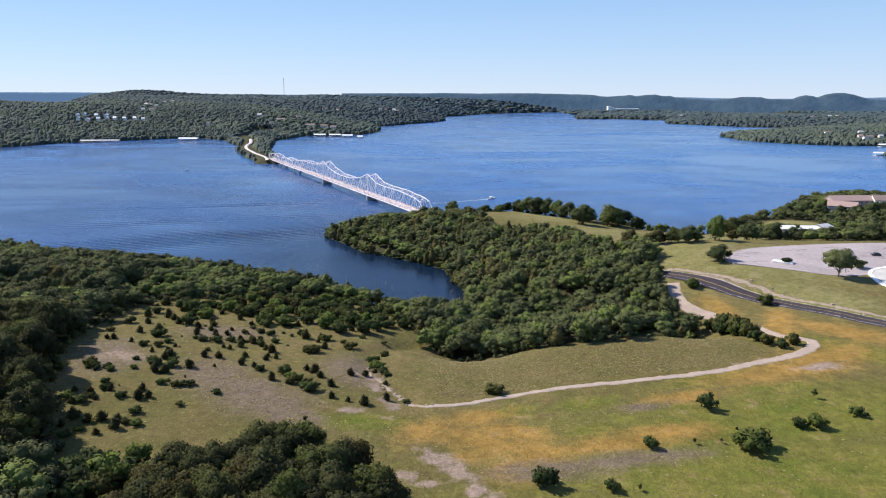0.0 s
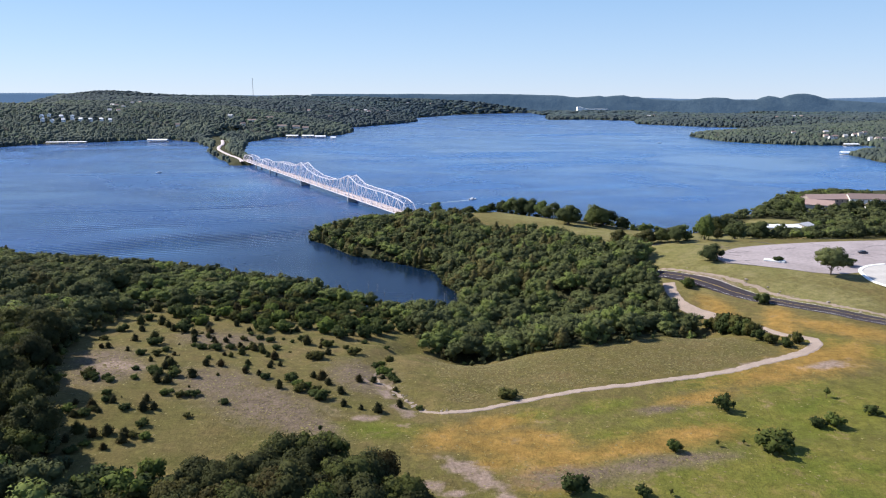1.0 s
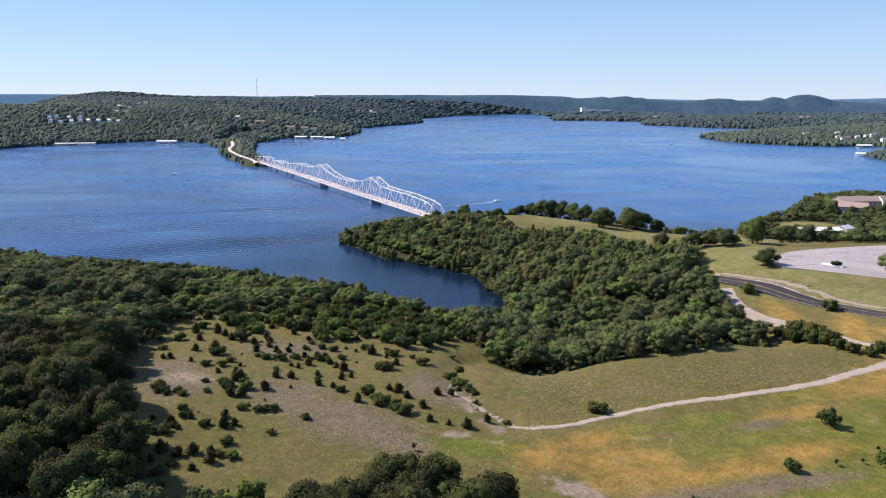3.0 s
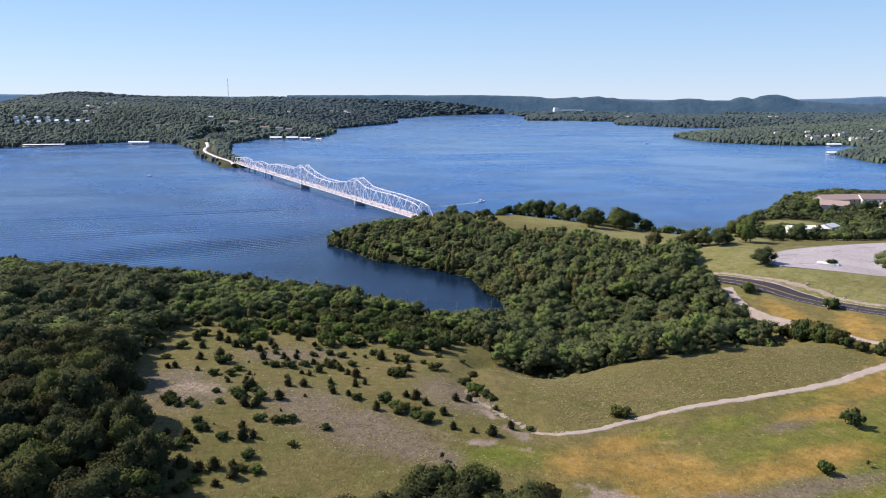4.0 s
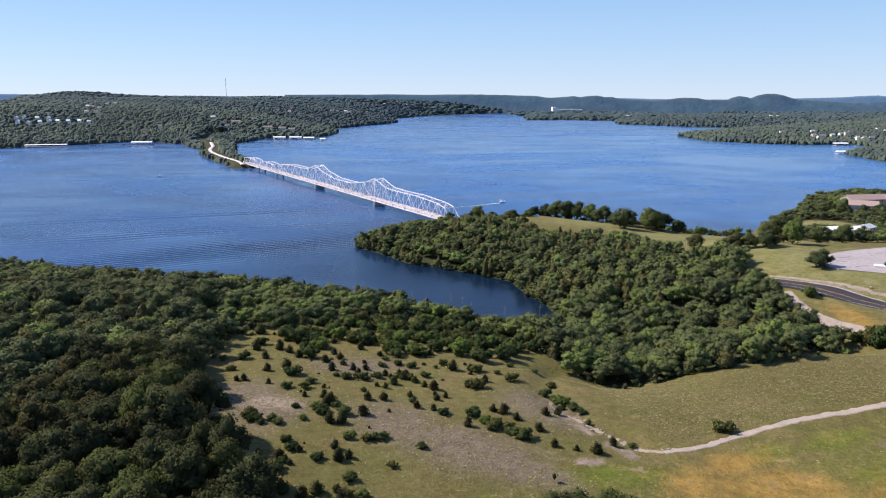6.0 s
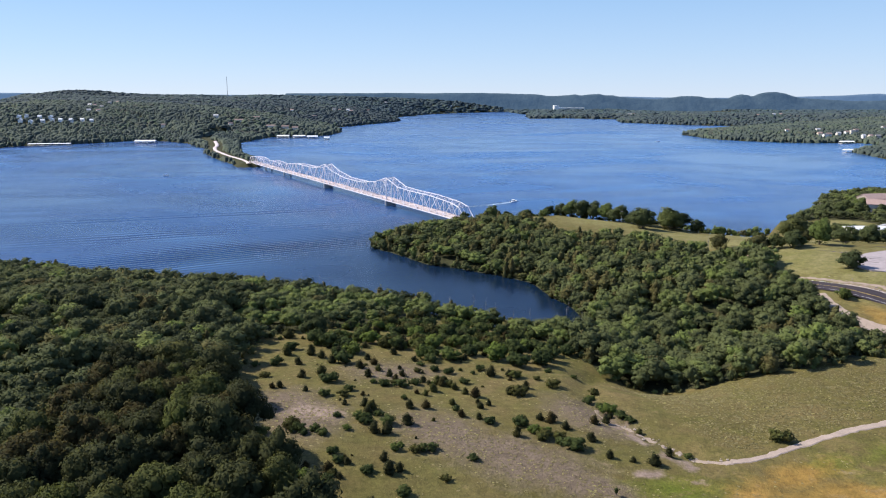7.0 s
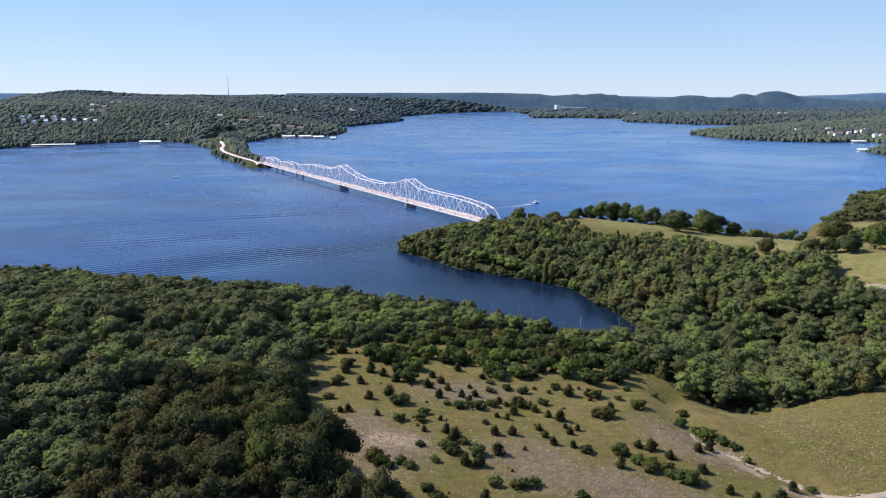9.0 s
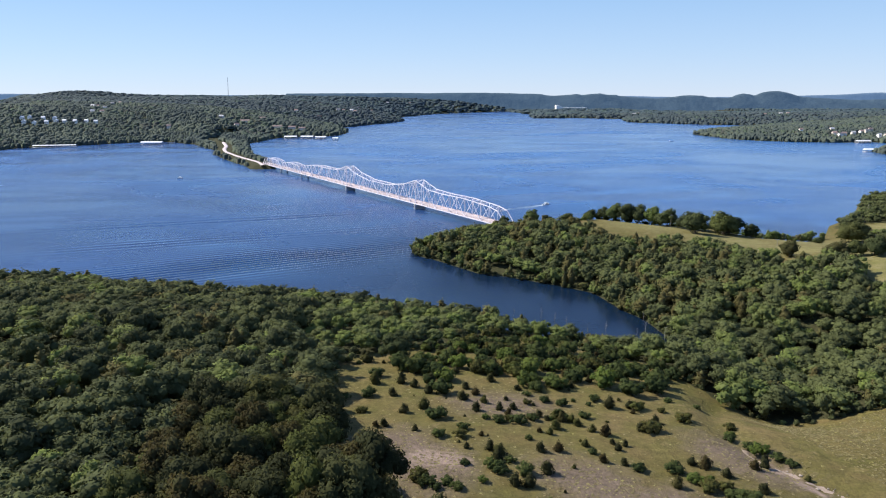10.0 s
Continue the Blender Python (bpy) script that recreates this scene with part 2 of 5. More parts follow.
LOT_Z = 24.0
RAVINE = [(10, 240), (32, 262), (34, 290), (18, 322)]
CAUSE = [(-257, 1036), (-274, 1090), (-312, 1172), (-352, 1272), (-370, 1340), (-377, 1392), (-400, 1480), (-440, 1560), (-452, 1640), (-430, 1760)]
GULLY = [(-8, 175.5), (-10.2, 178.5), (-14.5, 186), (-17.8, 192.5), (-21.5, 199), (-22, 210), (-20, 224), (-12, 240)]
RAVINE_EAST = [(94, 252), (84, 260), (62, 280), (34, 295)]
ROAD = [(98, 330), (110, 311), (121, 294), (132.5, 274.5), (145, 256), (158, 236), (182, 205), (220, 160), (280, 100)]
TRACK = [(105, 304), (101.5, 291), (100.8, 277), (104.4, 268), (109.6, 261), (113.6, 252), (116, 239.5), (118.8, 230), (123, 226), (125, 221.5), (118, 213), (109, 208), (98, 203), (78.7, 194), (57, 188), (36.3, 184), (19.5, 178.6), (11.4, 175.6), (3.6, 172.9), (-4, 171.3)]


def height(px, py):
    """The height of the ground: slopes that rise from the shores, with ravines and knolls."""
    h = np.full(px.shape, -4.0)
    d = np.where(inside(px, py, SHORE_NEAR), 1, -1) * edge_distance(px, py, SHORE_NEAR)
    near = 0.3 + 22.0 * (1 - np.exp(-np.maximum(d, 0) / 62)) + np.minimum(d, 0) * 0.3
    near += bump_at(px, py, -108, 178, 55, 60, 4.5) + bump_at(px, py, 175, 322, 42, 48, 5.0) - bump_at(px, py, 130, 272, 26, 34, 1.5)
    near += np.clip(d / 25, 0, 1) * bump_at(px, py, 70, 540, 60, 40, 3.5)
    lift = np.clip(d / 30, 0, 1)
    near -= lift * (9.0 * np.exp(-(edge_distance(px, py, RAVINE, False) / 22) ** 2) + 8.0 * np.exp(-(edge_distance(px, py, RAVINE_EAST, False) / 17) ** 2))
    near -= 1.7 * np.exp(-(edge_distance(px, py, GULLY, False) / 3.4) ** 2)
    near = np.where(d > 3, np.maximum(near, 0.5 + 0.04 * np.minimum(d, 60)), near)
    north = np.clip((py - 335 - 50 * np.clip((px - 90) / 45, 0, 1)) / 70, 0, 1)
    near *= 1 - (0.30 + 0.17 * np.clip((px - 165) / 40, 0, 1)) * north * north * (3 - 2 * north)
    near += lift * (0.5 * ripple(px, py, 70, 3) + 0.16 * ripple(px, py, 17, 4))
    flat = np.exp(-(((px - 232) / 114) ** 6 + ((py - 328) / 54) ** 6 + (np.maximum(0, 194 - px * 0.35 - py * 0.5) / 5) ** 2))
    near += (LOT_Z - near) * np.clip(flat * 1.15, 0, 1)
    h = np.where(py < 1000, np.maximum(near, -4), h)
    for poly, top, reach, rough, seed in ((SHORE_WEST, 88, np.interp(py, [1500, 2600, 3600, 4300], [480, 340, 300, 260]), np.interp(py, [1500, 2600], [17, 9]), 5), (SHORE_EAST, np.interp(py, [2600, 3700], [26, 7]), 170, np.interp(py, [2600, 3700], [6, 2]), 6)):
        d = np.where(inside(px, py, poly), 1, -1) * edge_distance(px, py, poly)
        far = 0.3 + top * (1 - np.exp(-np.maximum(d, 0) / reach)) + np.minimum(d, 0) * 0.3
        far *= 1 - 0.6 * np.clip((py - 2000) / 500, 0, 1) * (1 - np.clip((px / np.maximum(py, 1) + 0.53) / 0.05, 0, 1))
        far += np.clip(d / 400, 0, 1) * rough * (0.7 * ripple(px, py, 900, seed) + 0.4 * ripple(px, py, 330, seed + 9))
        h = np.where(py >= 900, np.maximum(h, far), h)
    bank = edge_distance(px, py, CAUSE, False)
    h = np.where((py > 1040) & (bank < 30), np.maximum(np.minimum(h, 5.2 + np.maximum(bank - 12, 0) * 0.5), 5.2 - np.maximum(bank - 8, 0) * 0.55), h)
    h += np.where(py > 2000, bump_at(px, py, -1340, 3250, 190, 260, 20), 0)
    pool = inside(px, py, INLET)
    return np.where(pool, -3, h)


def lines(*spans):
    """Grid lines: (start, end, step at the start, growth)."""
    out = []
    for a, b, step, grow in spans:
        s, v = step, a
        while (v < b) if b > a else (v > b):
            out.append(v)
            v += s if b > a else -s
            s *= grow
        out.append(b)
    return np.array(sorted(set(np.round(out, 3))))


GX = lines((-300, 340, 3.2, 1.0), (340, 9000, 4.5, 1.06), (-300, -9000, 4.5, 1.06))
GY = lines((80, 620, 3.2, 1.0), (620, 9000, 5.5, 1.024), (80, -480, 6, 1.15))
gx, gy = np.meshgrid(GX, GY)
GZ = height(gx, gy)


def ground_z(x, y):
    """The ground sheet's own height at a place."""
    i = int(np.clip(np.searchsorted(GX, x) - 1, 0, len(GX) - 2))
    j = int(np.clip(np.searchsorted(GY, y) - 1, 0, len(GY) - 2))
    u, v = (x - GX[i]) / (GX[i + 1] - GX[i]), (y - GY[j]) / (GY[j + 1] - GY[j])
    return float((GZ[j, i] * (1 - u) + GZ[j, i + 1] * u) * (1 - v) + (GZ[j + 1, i] * (1 - u) + GZ[j + 1, i + 1] * u) * v)


def mesh_from(name, verts, faces, materials, smooth=False, tint=None, bough=None):
    """A mesh from arrays of corners and of faces with one count of corners each."""
    me = bpy.data.meshes.new(name)
    verts, faces = np.asarray(verts, np.float32), np.asarray(faces, np.int32)
    k = faces.shape[1]
    me.vertices.add(len(verts)), me.loops.add(faces.size), me.polygons.add(len(faces))
    me.vertices.foreach_set("co", verts.ravel())
    me.loops.foreach_set("vertex_index", faces.ravel())
    me.polygons.foreach_set("loop_start", np.arange(0, faces.size, k, dtype=np.int32))
    me.polygons.foreach_set("use_smooth", np.full(len(faces), smooth))
    if tint is not None:
        me.attributes.new("tint", "FLOAT", "POINT").data.foreach_set("value", np.asarray(tint, np.float32))
    if bough is not None:
        me.attributes.new("bough", "FLOAT_VECTOR", "POINT").data.foreach_set("vector", np.asarray(bough, np.float32).ravel())
    me.update(calc_edges=True)
    for m in materials:
        me.materials.append(m)
    return me


def ground_mat():
    """Dry summer grass in olive, straw and green, with bare soil, weeds and forest floor where they lie."""
    m = bpy.data.materials.new("ground_cover")
    m.use_nodes = True
    n, l = m.node_tree.nodes, m.node_tree.links
    b = n["Principled BSDF"]
    b.inputs["Roughness"].default_value, b.inputs["Specular IOR Level"].default_value = 0.95, 0.1
    co = n.new("ShaderNodeTexCoord").outputs["Object"]
    fine = noise_fac(n, l, co, 0.9, 0.3, 0.7, 8, 0.7)
    mid = noise_fac(n, l, co, 0.11, 0.35, 0.65, 6)
    big = noise_fac(n, l, co, 0.028, 0.4, 0.62, 5)
    grass = mixed(n, l, big, (0.112, 0.090, 0.033), (0.150, 0.114, 0.049))
    grass = mixed(n, l, mid, grass, (0.100, 0.092, 0.028))
    at = n.new("ShaderNodeAttribute")
    at.attribute_name = "cover"
    sep = n.new("ShaderNodeSeparateColor")
    l.new(at.outputs["Color"], sep.inputs[0])

    def zone(channel, sharp):
        """The zone's weight with a ragged edge."""
        a, r = n.new("ShaderNodeMath"), n.new("ShaderNodeMapRange")
        a.operation = "MULTIPLY_ADD"
        l.new(noise_fac(n, l, co, 0.22, 0.28, 0.72, 8, 0.7), a.inputs[0])
        a.inputs[1].default_value = 0.8
        l.new(channel, a.inputs[2])
        r.inputs[1].default_value, r.inputs[2].default_value = 0.9 - sharp, 0.9 + sharp
        l.new(a.outputs[0], r.inputs[0])
        return r.outputs[0]

    straw = mixed(n, l, mid, (0.205, 0.130, 0.034), (0.285, 0.172, 0.050))
    green = mixed(n, l, mid, (0.092, 0.110, 0.017), (0.146, 0.132, 0.031))
    weeds = mixed(n, l, fine, (0.120, 0.091, 0.064), (0.166, 0.127, 0.094))
    soil = mixed(n, l, fine, (0.19, 0.140, 0.112), (0.30, 0.228, 0.182))
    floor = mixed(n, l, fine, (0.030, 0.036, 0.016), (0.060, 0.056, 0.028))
    c = mixed(n, l, zone(sep.outputs[1], 0.38), grass, green)
    c = mixed(n, l, zone(sep.outputs[2], 0.38), c, straw)
    at2 = n.new("ShaderNodeAttribute")
    at2.attribute_name = "bare"
    sep2 = n.new("ShaderNodeSeparateColor")
    l.new(at2.outputs["Color"], sep2.inputs[0])
    c = mixed(n, l, zone(sep2.outputs[2], 0.38), c, mixed(n, l, mid, (0.150, 0.142, 0.050), (0.195, 0.172, 0.078)))
    c = mixed(n, l, zone(sep2.outputs[0], 0.38), c, weeds)
    c = mixed(n, l, zone(sep2.outputs[1], 0.22), c, soil)
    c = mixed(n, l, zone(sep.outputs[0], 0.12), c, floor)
    shade = n.new("ShaderNodeMapRange")
    shade.inputs[3].default_value, shade.inputs[4].default_value = 0.52, 1.36
    both = n.new("ShaderNodeMath")
    both.operation = "MULTIPLY_ADD"
    both.inputs[1].default_value = 0.5
    half = n.new("ShaderNodeMath")
    half.operation = "MULTIPLY"
    half.inputs[1].default_value = 0.5
    l.new(noise_fac(n, l, co, 0.42, 0.32, 0.68, 4, 0.7), half.inputs[0])
    l.new(noise_fac(n, l, co, 1.5, 0.32, 0.68, 6, 0.75), both.inputs[0]), l.new(half.outputs[0], both.inputs[2])
    l.new(both.outputs[0], shade.inputs[0])
    mul = n.new("ShaderNodeVectorMath")
    mul.operation = "SCALE"
    l.new(c, mul.inputs[0]), l.new(shade.outputs[0], mul.inputs["Scale"])
    l.new(mul.outputs[0], b.inputs["Base Color"])
    bp = n.new("ShaderNodeBump")
    bp.inputs["Strength"].default_value, bp.inputs["Distance"].default_value = 0.9, 0.5
    l.new(noise_fac(n, l, co, 0.8, 0, 1, 8, 0.7), bp.inputs["Height"])
    l.new(bp.outputs[0], b.inputs["Normal"])
    return m


# stretches of woodland
WOODS_LEFT = [(-74, 122), (-82, 136), (-92, 150), (-104, 168), (-110, 184), (-116, 204), (-120, 222), (-121, 243), (-121, 258), (-116, 274), (-104, 281), (-91, 284), (-79, 295), (-68, 310), (-54, 320), (-40, 320), (-28, 313), (-14, 304), (0, 304), (0, 330),
              (-60, 390), (-300, 460), (-440, 480), (-440, 40), (-90, 40), (-70, 104)]
WOODS_COVE = [(-26, 312), (-20, 296), (-15, 280), (-11, 262), (-7, 250), (0, 241), (6, 236), (14, 234), (26, 233), (42, 228), (74, 235), (95, 247), (99, 255), (91, 268), (92, 285), (97, 303), (99, 328), (108, 346), (112, 366), (101, 376), (95, 386), (92, 424), (78, 438), (64, 445),
              (44, 456), (37, 472), (20, 510), (0, 526), (-12, 547), (-22, 558), (-76, 526), (-72, 486), (0, 400), (8, 340), (-10, 300)]
WOODS_FRONT = [(-58, 104), (-54, 128), (-43, 135), (-32, 138), (-20, 132), (-12, 121), (-18, 100), (-50, 92)]
WOODS_RIGHT = [(214, 440), (196, 420), (176, 392), (178, 374), (200, 374), (240, 378), (300, 386), (420, 410), (700, 500), (800, 770), (476, 738), (366, 690), (280, 586), (240, 553), (216, 500)]
CLEARINGS = [(-217, 276, 18, 12), (244, 462, 26, 13), (264, 515, 20, 36), (236, 430, 26, 22), (348, 566, 50, 24), (262, 400, 12, 14)]


def wooded(px, py):
    w = inside(px, py, WOODS_LEFT) | inside(px, py, WOODS_COVE) | inside(px, py, WOODS_FRONT) | inside(px, py, WOODS_RIGHT)
    for cx, cy, rx, ry in CLEARINGS:
        w &= ((px - cx) / rx) ** 2 + ((py - cy) / ry) ** 2 > 1
    return w


# patches of ground cover: x, y, half length, half width, turn in degrees
GREEN = [(-219, 270, 12, 7, 0), (18.6, 168.5, 7, 3.5, 15), (39, 172.5, 12, 3.5, 15), (46, 162, 8, 2.5, 10), (37, 157, 7, 2, 10), (61, 169, 9, 3.5, 15), (80, 190, 20, 4, 22), (95, 165, 60, 16, 10), (75, 135, 60, 18, 0), (140, 205, 30, 8, -50), (-20, 160, 14, 5, 0), (95, 182, 16, 4, 10)]
STRAW = [(9, 165, 9, 4, 20), (18, 157, 10, 4, -30), (24, 147, 9, 4, -10), (-4, 156, 7, 5, 60), (7, 144, 4, 3, 0), (42, 150, 16, 4, 10), (66, 176, 12, 3, 15), (118, 205, 22, 9, 30), (100, 195, 24, 6, 20), (125, 245, 5, 22, -25), (140, 232, 18, 6, -50), (112, 272, 5, 14, 0), (10, 152, 14, 6, -20),
         (20, 140, 12, 6, 30), (55, 155, 14, 4, 10)]
WEEDS = [(-64, 186, 9, 14, 35), (-50, 174, 18, 9, -35), (-38, 162, 11, 4.5, -30), (-97, 192, 9, 11, 0), (-26, 198, 8, 14, 20), (24, 138, 14, 4, 8), (42, 142, 18, 3, 8), (-75, 230, 12, 8, 0), (-103, 204, 8, 9, 0), (53, 169.5, 7, 2, 15)]
SOIL = [(2, 139, 12, 2.6, -52), (-5, 133, 7, 1.6, -30), (8, 128, 5, 2, -60), (115, 199, 9, 2.5, 15), (-22, 166, 9, 1.0, -15), (-14, 174, 6, 1.6, -60), (-19, 187, 8, 2, -75), (-96, 196, 6, 5, 0), (-22, 196, 5, 1.5, 0), (-213, 284, 12, 3.5, 10),
        (76, 450, 9, 3.2, -25), (81, 445, 5, 3, 0), (116, 373, 8, 3, 0), (107, 391, 5, 2.5, 0), (122, 300, 2.2, 16, 28), (98, 204, 20, 1.0, 24)]
LAWN = [(165, 318, 62, 36, 0), (128, 350, 26, 34, 0), (85, 520, 34, 28, 0), (112, 470, 28, 28, 0), (135, 425, 30, 24, 0), (150, 270, 30, 14, -50), (264, 515, 20, 30, 0), (180, 460, 40, 40, 0)]


def patches(px, py, rows):
    out = np.zeros(px.shape)
    for cx, cy, a, b, turn in rows:
        c, s = math.cos(radians(turn)), math.sin(radians(turn))
        u, v = (px - cx) * c + (py - cy) * s, -(px - cx) * s + (py - cy) * c
        out = np.maximum(out, np.exp(-0.7 * ((u / a) ** 2 + (v / b) ** 2) ** 1.2))
    return out


NX, NY = len(GX), len(GY)
idx = np.arange(NX * NY).reshape(NY, NX)
quads = np.stack([idx[:-1, :-1], idx[:-1, 1:], idx[1:, 1:], idx[1:, :-1]], -1).reshape(-1, 4)
me = mesh_from("ground", np.stack([gx, gy, GZ], -1).reshape(-1, 3), quads, [ground_mat()], smooth=True)
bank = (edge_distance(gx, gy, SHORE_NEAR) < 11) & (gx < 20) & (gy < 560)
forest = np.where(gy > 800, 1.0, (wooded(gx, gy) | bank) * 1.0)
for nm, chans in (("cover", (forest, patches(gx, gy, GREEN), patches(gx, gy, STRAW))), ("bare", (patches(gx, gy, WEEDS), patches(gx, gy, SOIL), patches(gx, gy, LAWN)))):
    col = np.stack([*chans, gx * 0 + 1], -1).astype(np.float32)
    me.attributes.new(nm, "FLOAT_COLOR", "POINT").data.foreach_set("color", col.ravel())
tagged(new("ground", me), "dry grassy lakeside ground with patches of bare soil", "ground", kind="structure")


def water_mat():
    """A wide lake under light wind: dark body, sky gloss, calm streaks partly painted as paler colour, and fine
    ripples.
    """
    m = bpy.data.materials.new("lake_water")
    m.use_nodes = True
    n, l = m.node_tree.nodes, m.node_tree.links
    b = n["Principled BSDF"]
    b.inputs["IOR"].default_value = 1.333
    co = n.new("ShaderNodeTexCoord").outputs["Object"]
    mp = n.new("ShaderNodeMapping")
    mp.inputs["Scale"].default_value = (0.55, 1.0, 1.0)
    mp.inputs["Rotation"].default_value = (0, 0, 0.25)
    l.new(co, mp.inputs["Vector"])
    streak = noise_fac(n, l, mp.outputs[0], 0.0050, 0.42, 0.64, 5, 0.55, 1.6)
    # streaks are lighter in base colour too, standing in for sky sheen
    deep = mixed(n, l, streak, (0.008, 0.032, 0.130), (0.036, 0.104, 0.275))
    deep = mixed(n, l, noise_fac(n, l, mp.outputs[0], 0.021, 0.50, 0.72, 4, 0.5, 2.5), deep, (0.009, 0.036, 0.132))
    # long paler swirls: the sheen of smoother water put into the colour
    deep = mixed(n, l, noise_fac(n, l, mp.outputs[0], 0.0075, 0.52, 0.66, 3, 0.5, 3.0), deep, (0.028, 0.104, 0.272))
    # cove and left darker, right bluer: reflections and view angle put into the colour
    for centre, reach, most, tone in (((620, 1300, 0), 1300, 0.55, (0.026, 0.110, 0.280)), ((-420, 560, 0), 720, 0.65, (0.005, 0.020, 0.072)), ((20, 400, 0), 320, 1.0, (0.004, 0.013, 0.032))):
        away, reflect_fade = n.new("ShaderNodeVectorMath"), n.new("ShaderNodeMapRange")
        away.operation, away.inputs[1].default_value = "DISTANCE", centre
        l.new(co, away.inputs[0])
        reflect_fade.interpolation_type = "SMOOTHSTEP"
        reflect_fade.inputs[1].default_value, reflect_fade.inputs[2].default_value, reflect_fade.inputs[3].default_value, reflect_fade.inputs[4].default_value = 60, reach, most, 0.0
        l.new(away.outputs["Value"], reflect_fade.inputs[0])
        deep = mixed(n, l, reflect_fade.outputs[0], deep, tone)
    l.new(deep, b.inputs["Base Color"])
    rr = n.new("ShaderNodeMapRange")
    rr.inputs[3].default_value, rr.inputs[4].default_value = 0.16, 0.30
    l.new(streak, rr.inputs[0]), l.new(rr.outputs[0], b.inputs["Roughness"])
    bp = n.new("ShaderNodeBump")
    bp.inputs["Strength"].default_value, bp.inputs["Distance"].default_value = 0.7, 0.34
    l.new(noise_fac(n, l, co, 0.45, 0, 1, 6, 0.65), bp.inputs["Height"])
    # gusts roughen the lake in long swirls, with calm water between
    gust = n.new("ShaderNodeMapRange")
    gust.inputs[3].default_value, gust.inputs[4].default_value = 0.12, 0.85
    l.new(noise_fac(n, l, mp.outputs[0], 0.0042, 0.40, 0.60, 5, 0.5, 2.4), gust.inputs[0])
    l.new(gust.outputs[0], bp.inputs["Strength"])
    # trains of boat waves that cross the lake in long lines
    last = bp.outputs[0]
    for ox, oy, turn, gap, wide, depth in ((-175, 484, 23.5, 5.6, 24.0, 0.45), (-230, 628, 14.0, 13.0, 9.0, 0.55), (-190, 560, 16.0, 9.0, 16.0, 0.22)):
        mp = n.new("ShaderNodeMapping")
        mp.vector_type = "TEXTURE"
        mp.inputs["Location"].default_value, mp.inputs["Rotation"].default_value = (ox, oy, 0), (0, 0, radians(turn))
        l.new(co, mp.inputs["Vector"])
        sep = n.new("ShaderNodeSeparateXYZ")
        l.new(mp.outputs[0], sep.inputs[0])

        def math_node(op, a, b=None):
            k = n.new("ShaderNodeMath")
            k.operation = op
            for j, v in enumerate((a, b)):
                if v is None:
                    continue
                if isinstance(v, (int, float)):
                    k.inputs[j].default_value = v
                else:
                    l.new(v, k.inputs[j])
            return k.outputs[0]

        wob = math_node("MULTIPLY", noise_fac(n, l, co, 0.02, 0, 1, 3), gap * 0.8)
        crest = math_node("SINE", math_node("MULTIPLY", math_node("ADD", sep.outputs[1], wob), 6.283 / gap))
        fall = math_node("EXPONENT", math_node("MULTIPLY", math_node("POWER", math_node("ABSOLUTE", math_node("DIVIDE", sep.outputs[1], wide)), 2.0), -1.0))
        along = math_node("EXPONENT", math_node("MULTIPLY", math_node("POWER", math_node("ABSOLUTE", math_node("DIVIDE", sep.outputs[0], 130.0)), 4.0), -1.0))
        h = math_node("MULTIPLY", math_node("MULTIPLY", crest, fall), along)
        b2 = n.new("ShaderNodeBump")
        b2.inputs["Strength"].default_value, b2.inputs["Distance"].default_value = 1.0, depth * 0.6
        l.new(h, b2.inputs["Height"]), l.new(last, b2.inputs["Normal"])
        last = b2.outputs[0]
    l.new(last, b.inputs["Normal"])
    return m


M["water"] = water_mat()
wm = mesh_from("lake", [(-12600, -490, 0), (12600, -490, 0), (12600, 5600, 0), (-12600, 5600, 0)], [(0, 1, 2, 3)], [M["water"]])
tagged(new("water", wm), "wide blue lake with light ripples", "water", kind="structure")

# ---- helpers for things ----


def part(name, bm, material, parent=None, label=""):
    """Links a bmesh as one mesh object, under a thing or a part."""
    me = bpy.data.meshes.new(name)
    bm.to_mesh(me)
    bm.free()
    for m in material if isinstance(material, (list, tuple)) else [material]:
        me.materials.append(m)
    ob = new(name, me)
    ob.parent = parent
    if label:
        tagged(ob, label)
    return ob


def empty(name, m, label, category, group=""):
    ob = new(name)
    ob.empty_display_size = 0.5
    ob.matrix_world = m
    return tagged(ob, label, category, group)


def box(bm, x0, x1, y0, y1, z0, z1):
    """A box with its corners at those places."""
    r = bmesh.ops.create_cube(bm, size=1.0)
    bmesh.ops.scale(bm, vec=(x1 - x0, y1 - y0, z1 - z0), verts=r["verts"])
    bmesh.ops.translate(bm, vec=((x0 + x1) / 2, (y0 + y1) / 2, (z0 + z1) / 2), verts=r["verts"])
    return r["verts"]


def bar(bm, a, b, w, h=None):
    """A square bar from a to b."""
    a, b = Vector(a), Vector(b)
    r = bmesh.ops.create_cube(bm, size=1.0)
    bmesh.ops.scale(bm, vec=(w, h or w, (b - a).length), verts=r["verts"])
    m = Matrix.Translation((a + b) / 2) @ (b - a).to_track_quat("Z", "Y").to_matrix().to_4x4()
    bmesh.ops.transform(bm, matrix=m, verts=r["verts"])


def tube(bm, a, b, r0, r1, n=6):
    """A tapering limb from a to b."""
    a, b = Vector(a), Vector(b)
    r = bmesh.ops.create_cone(bm, cap_ends=True, segments=n, radius1=r0, radius2=r1, depth=(b - a).length)
    m = Matrix.Translation((a + b) / 2) @ (b - a).to_track_quat("Z", "Y").to_matrix().to_4x4()
    bmesh.ops.transform(bm, matrix=m, verts=r["verts"])


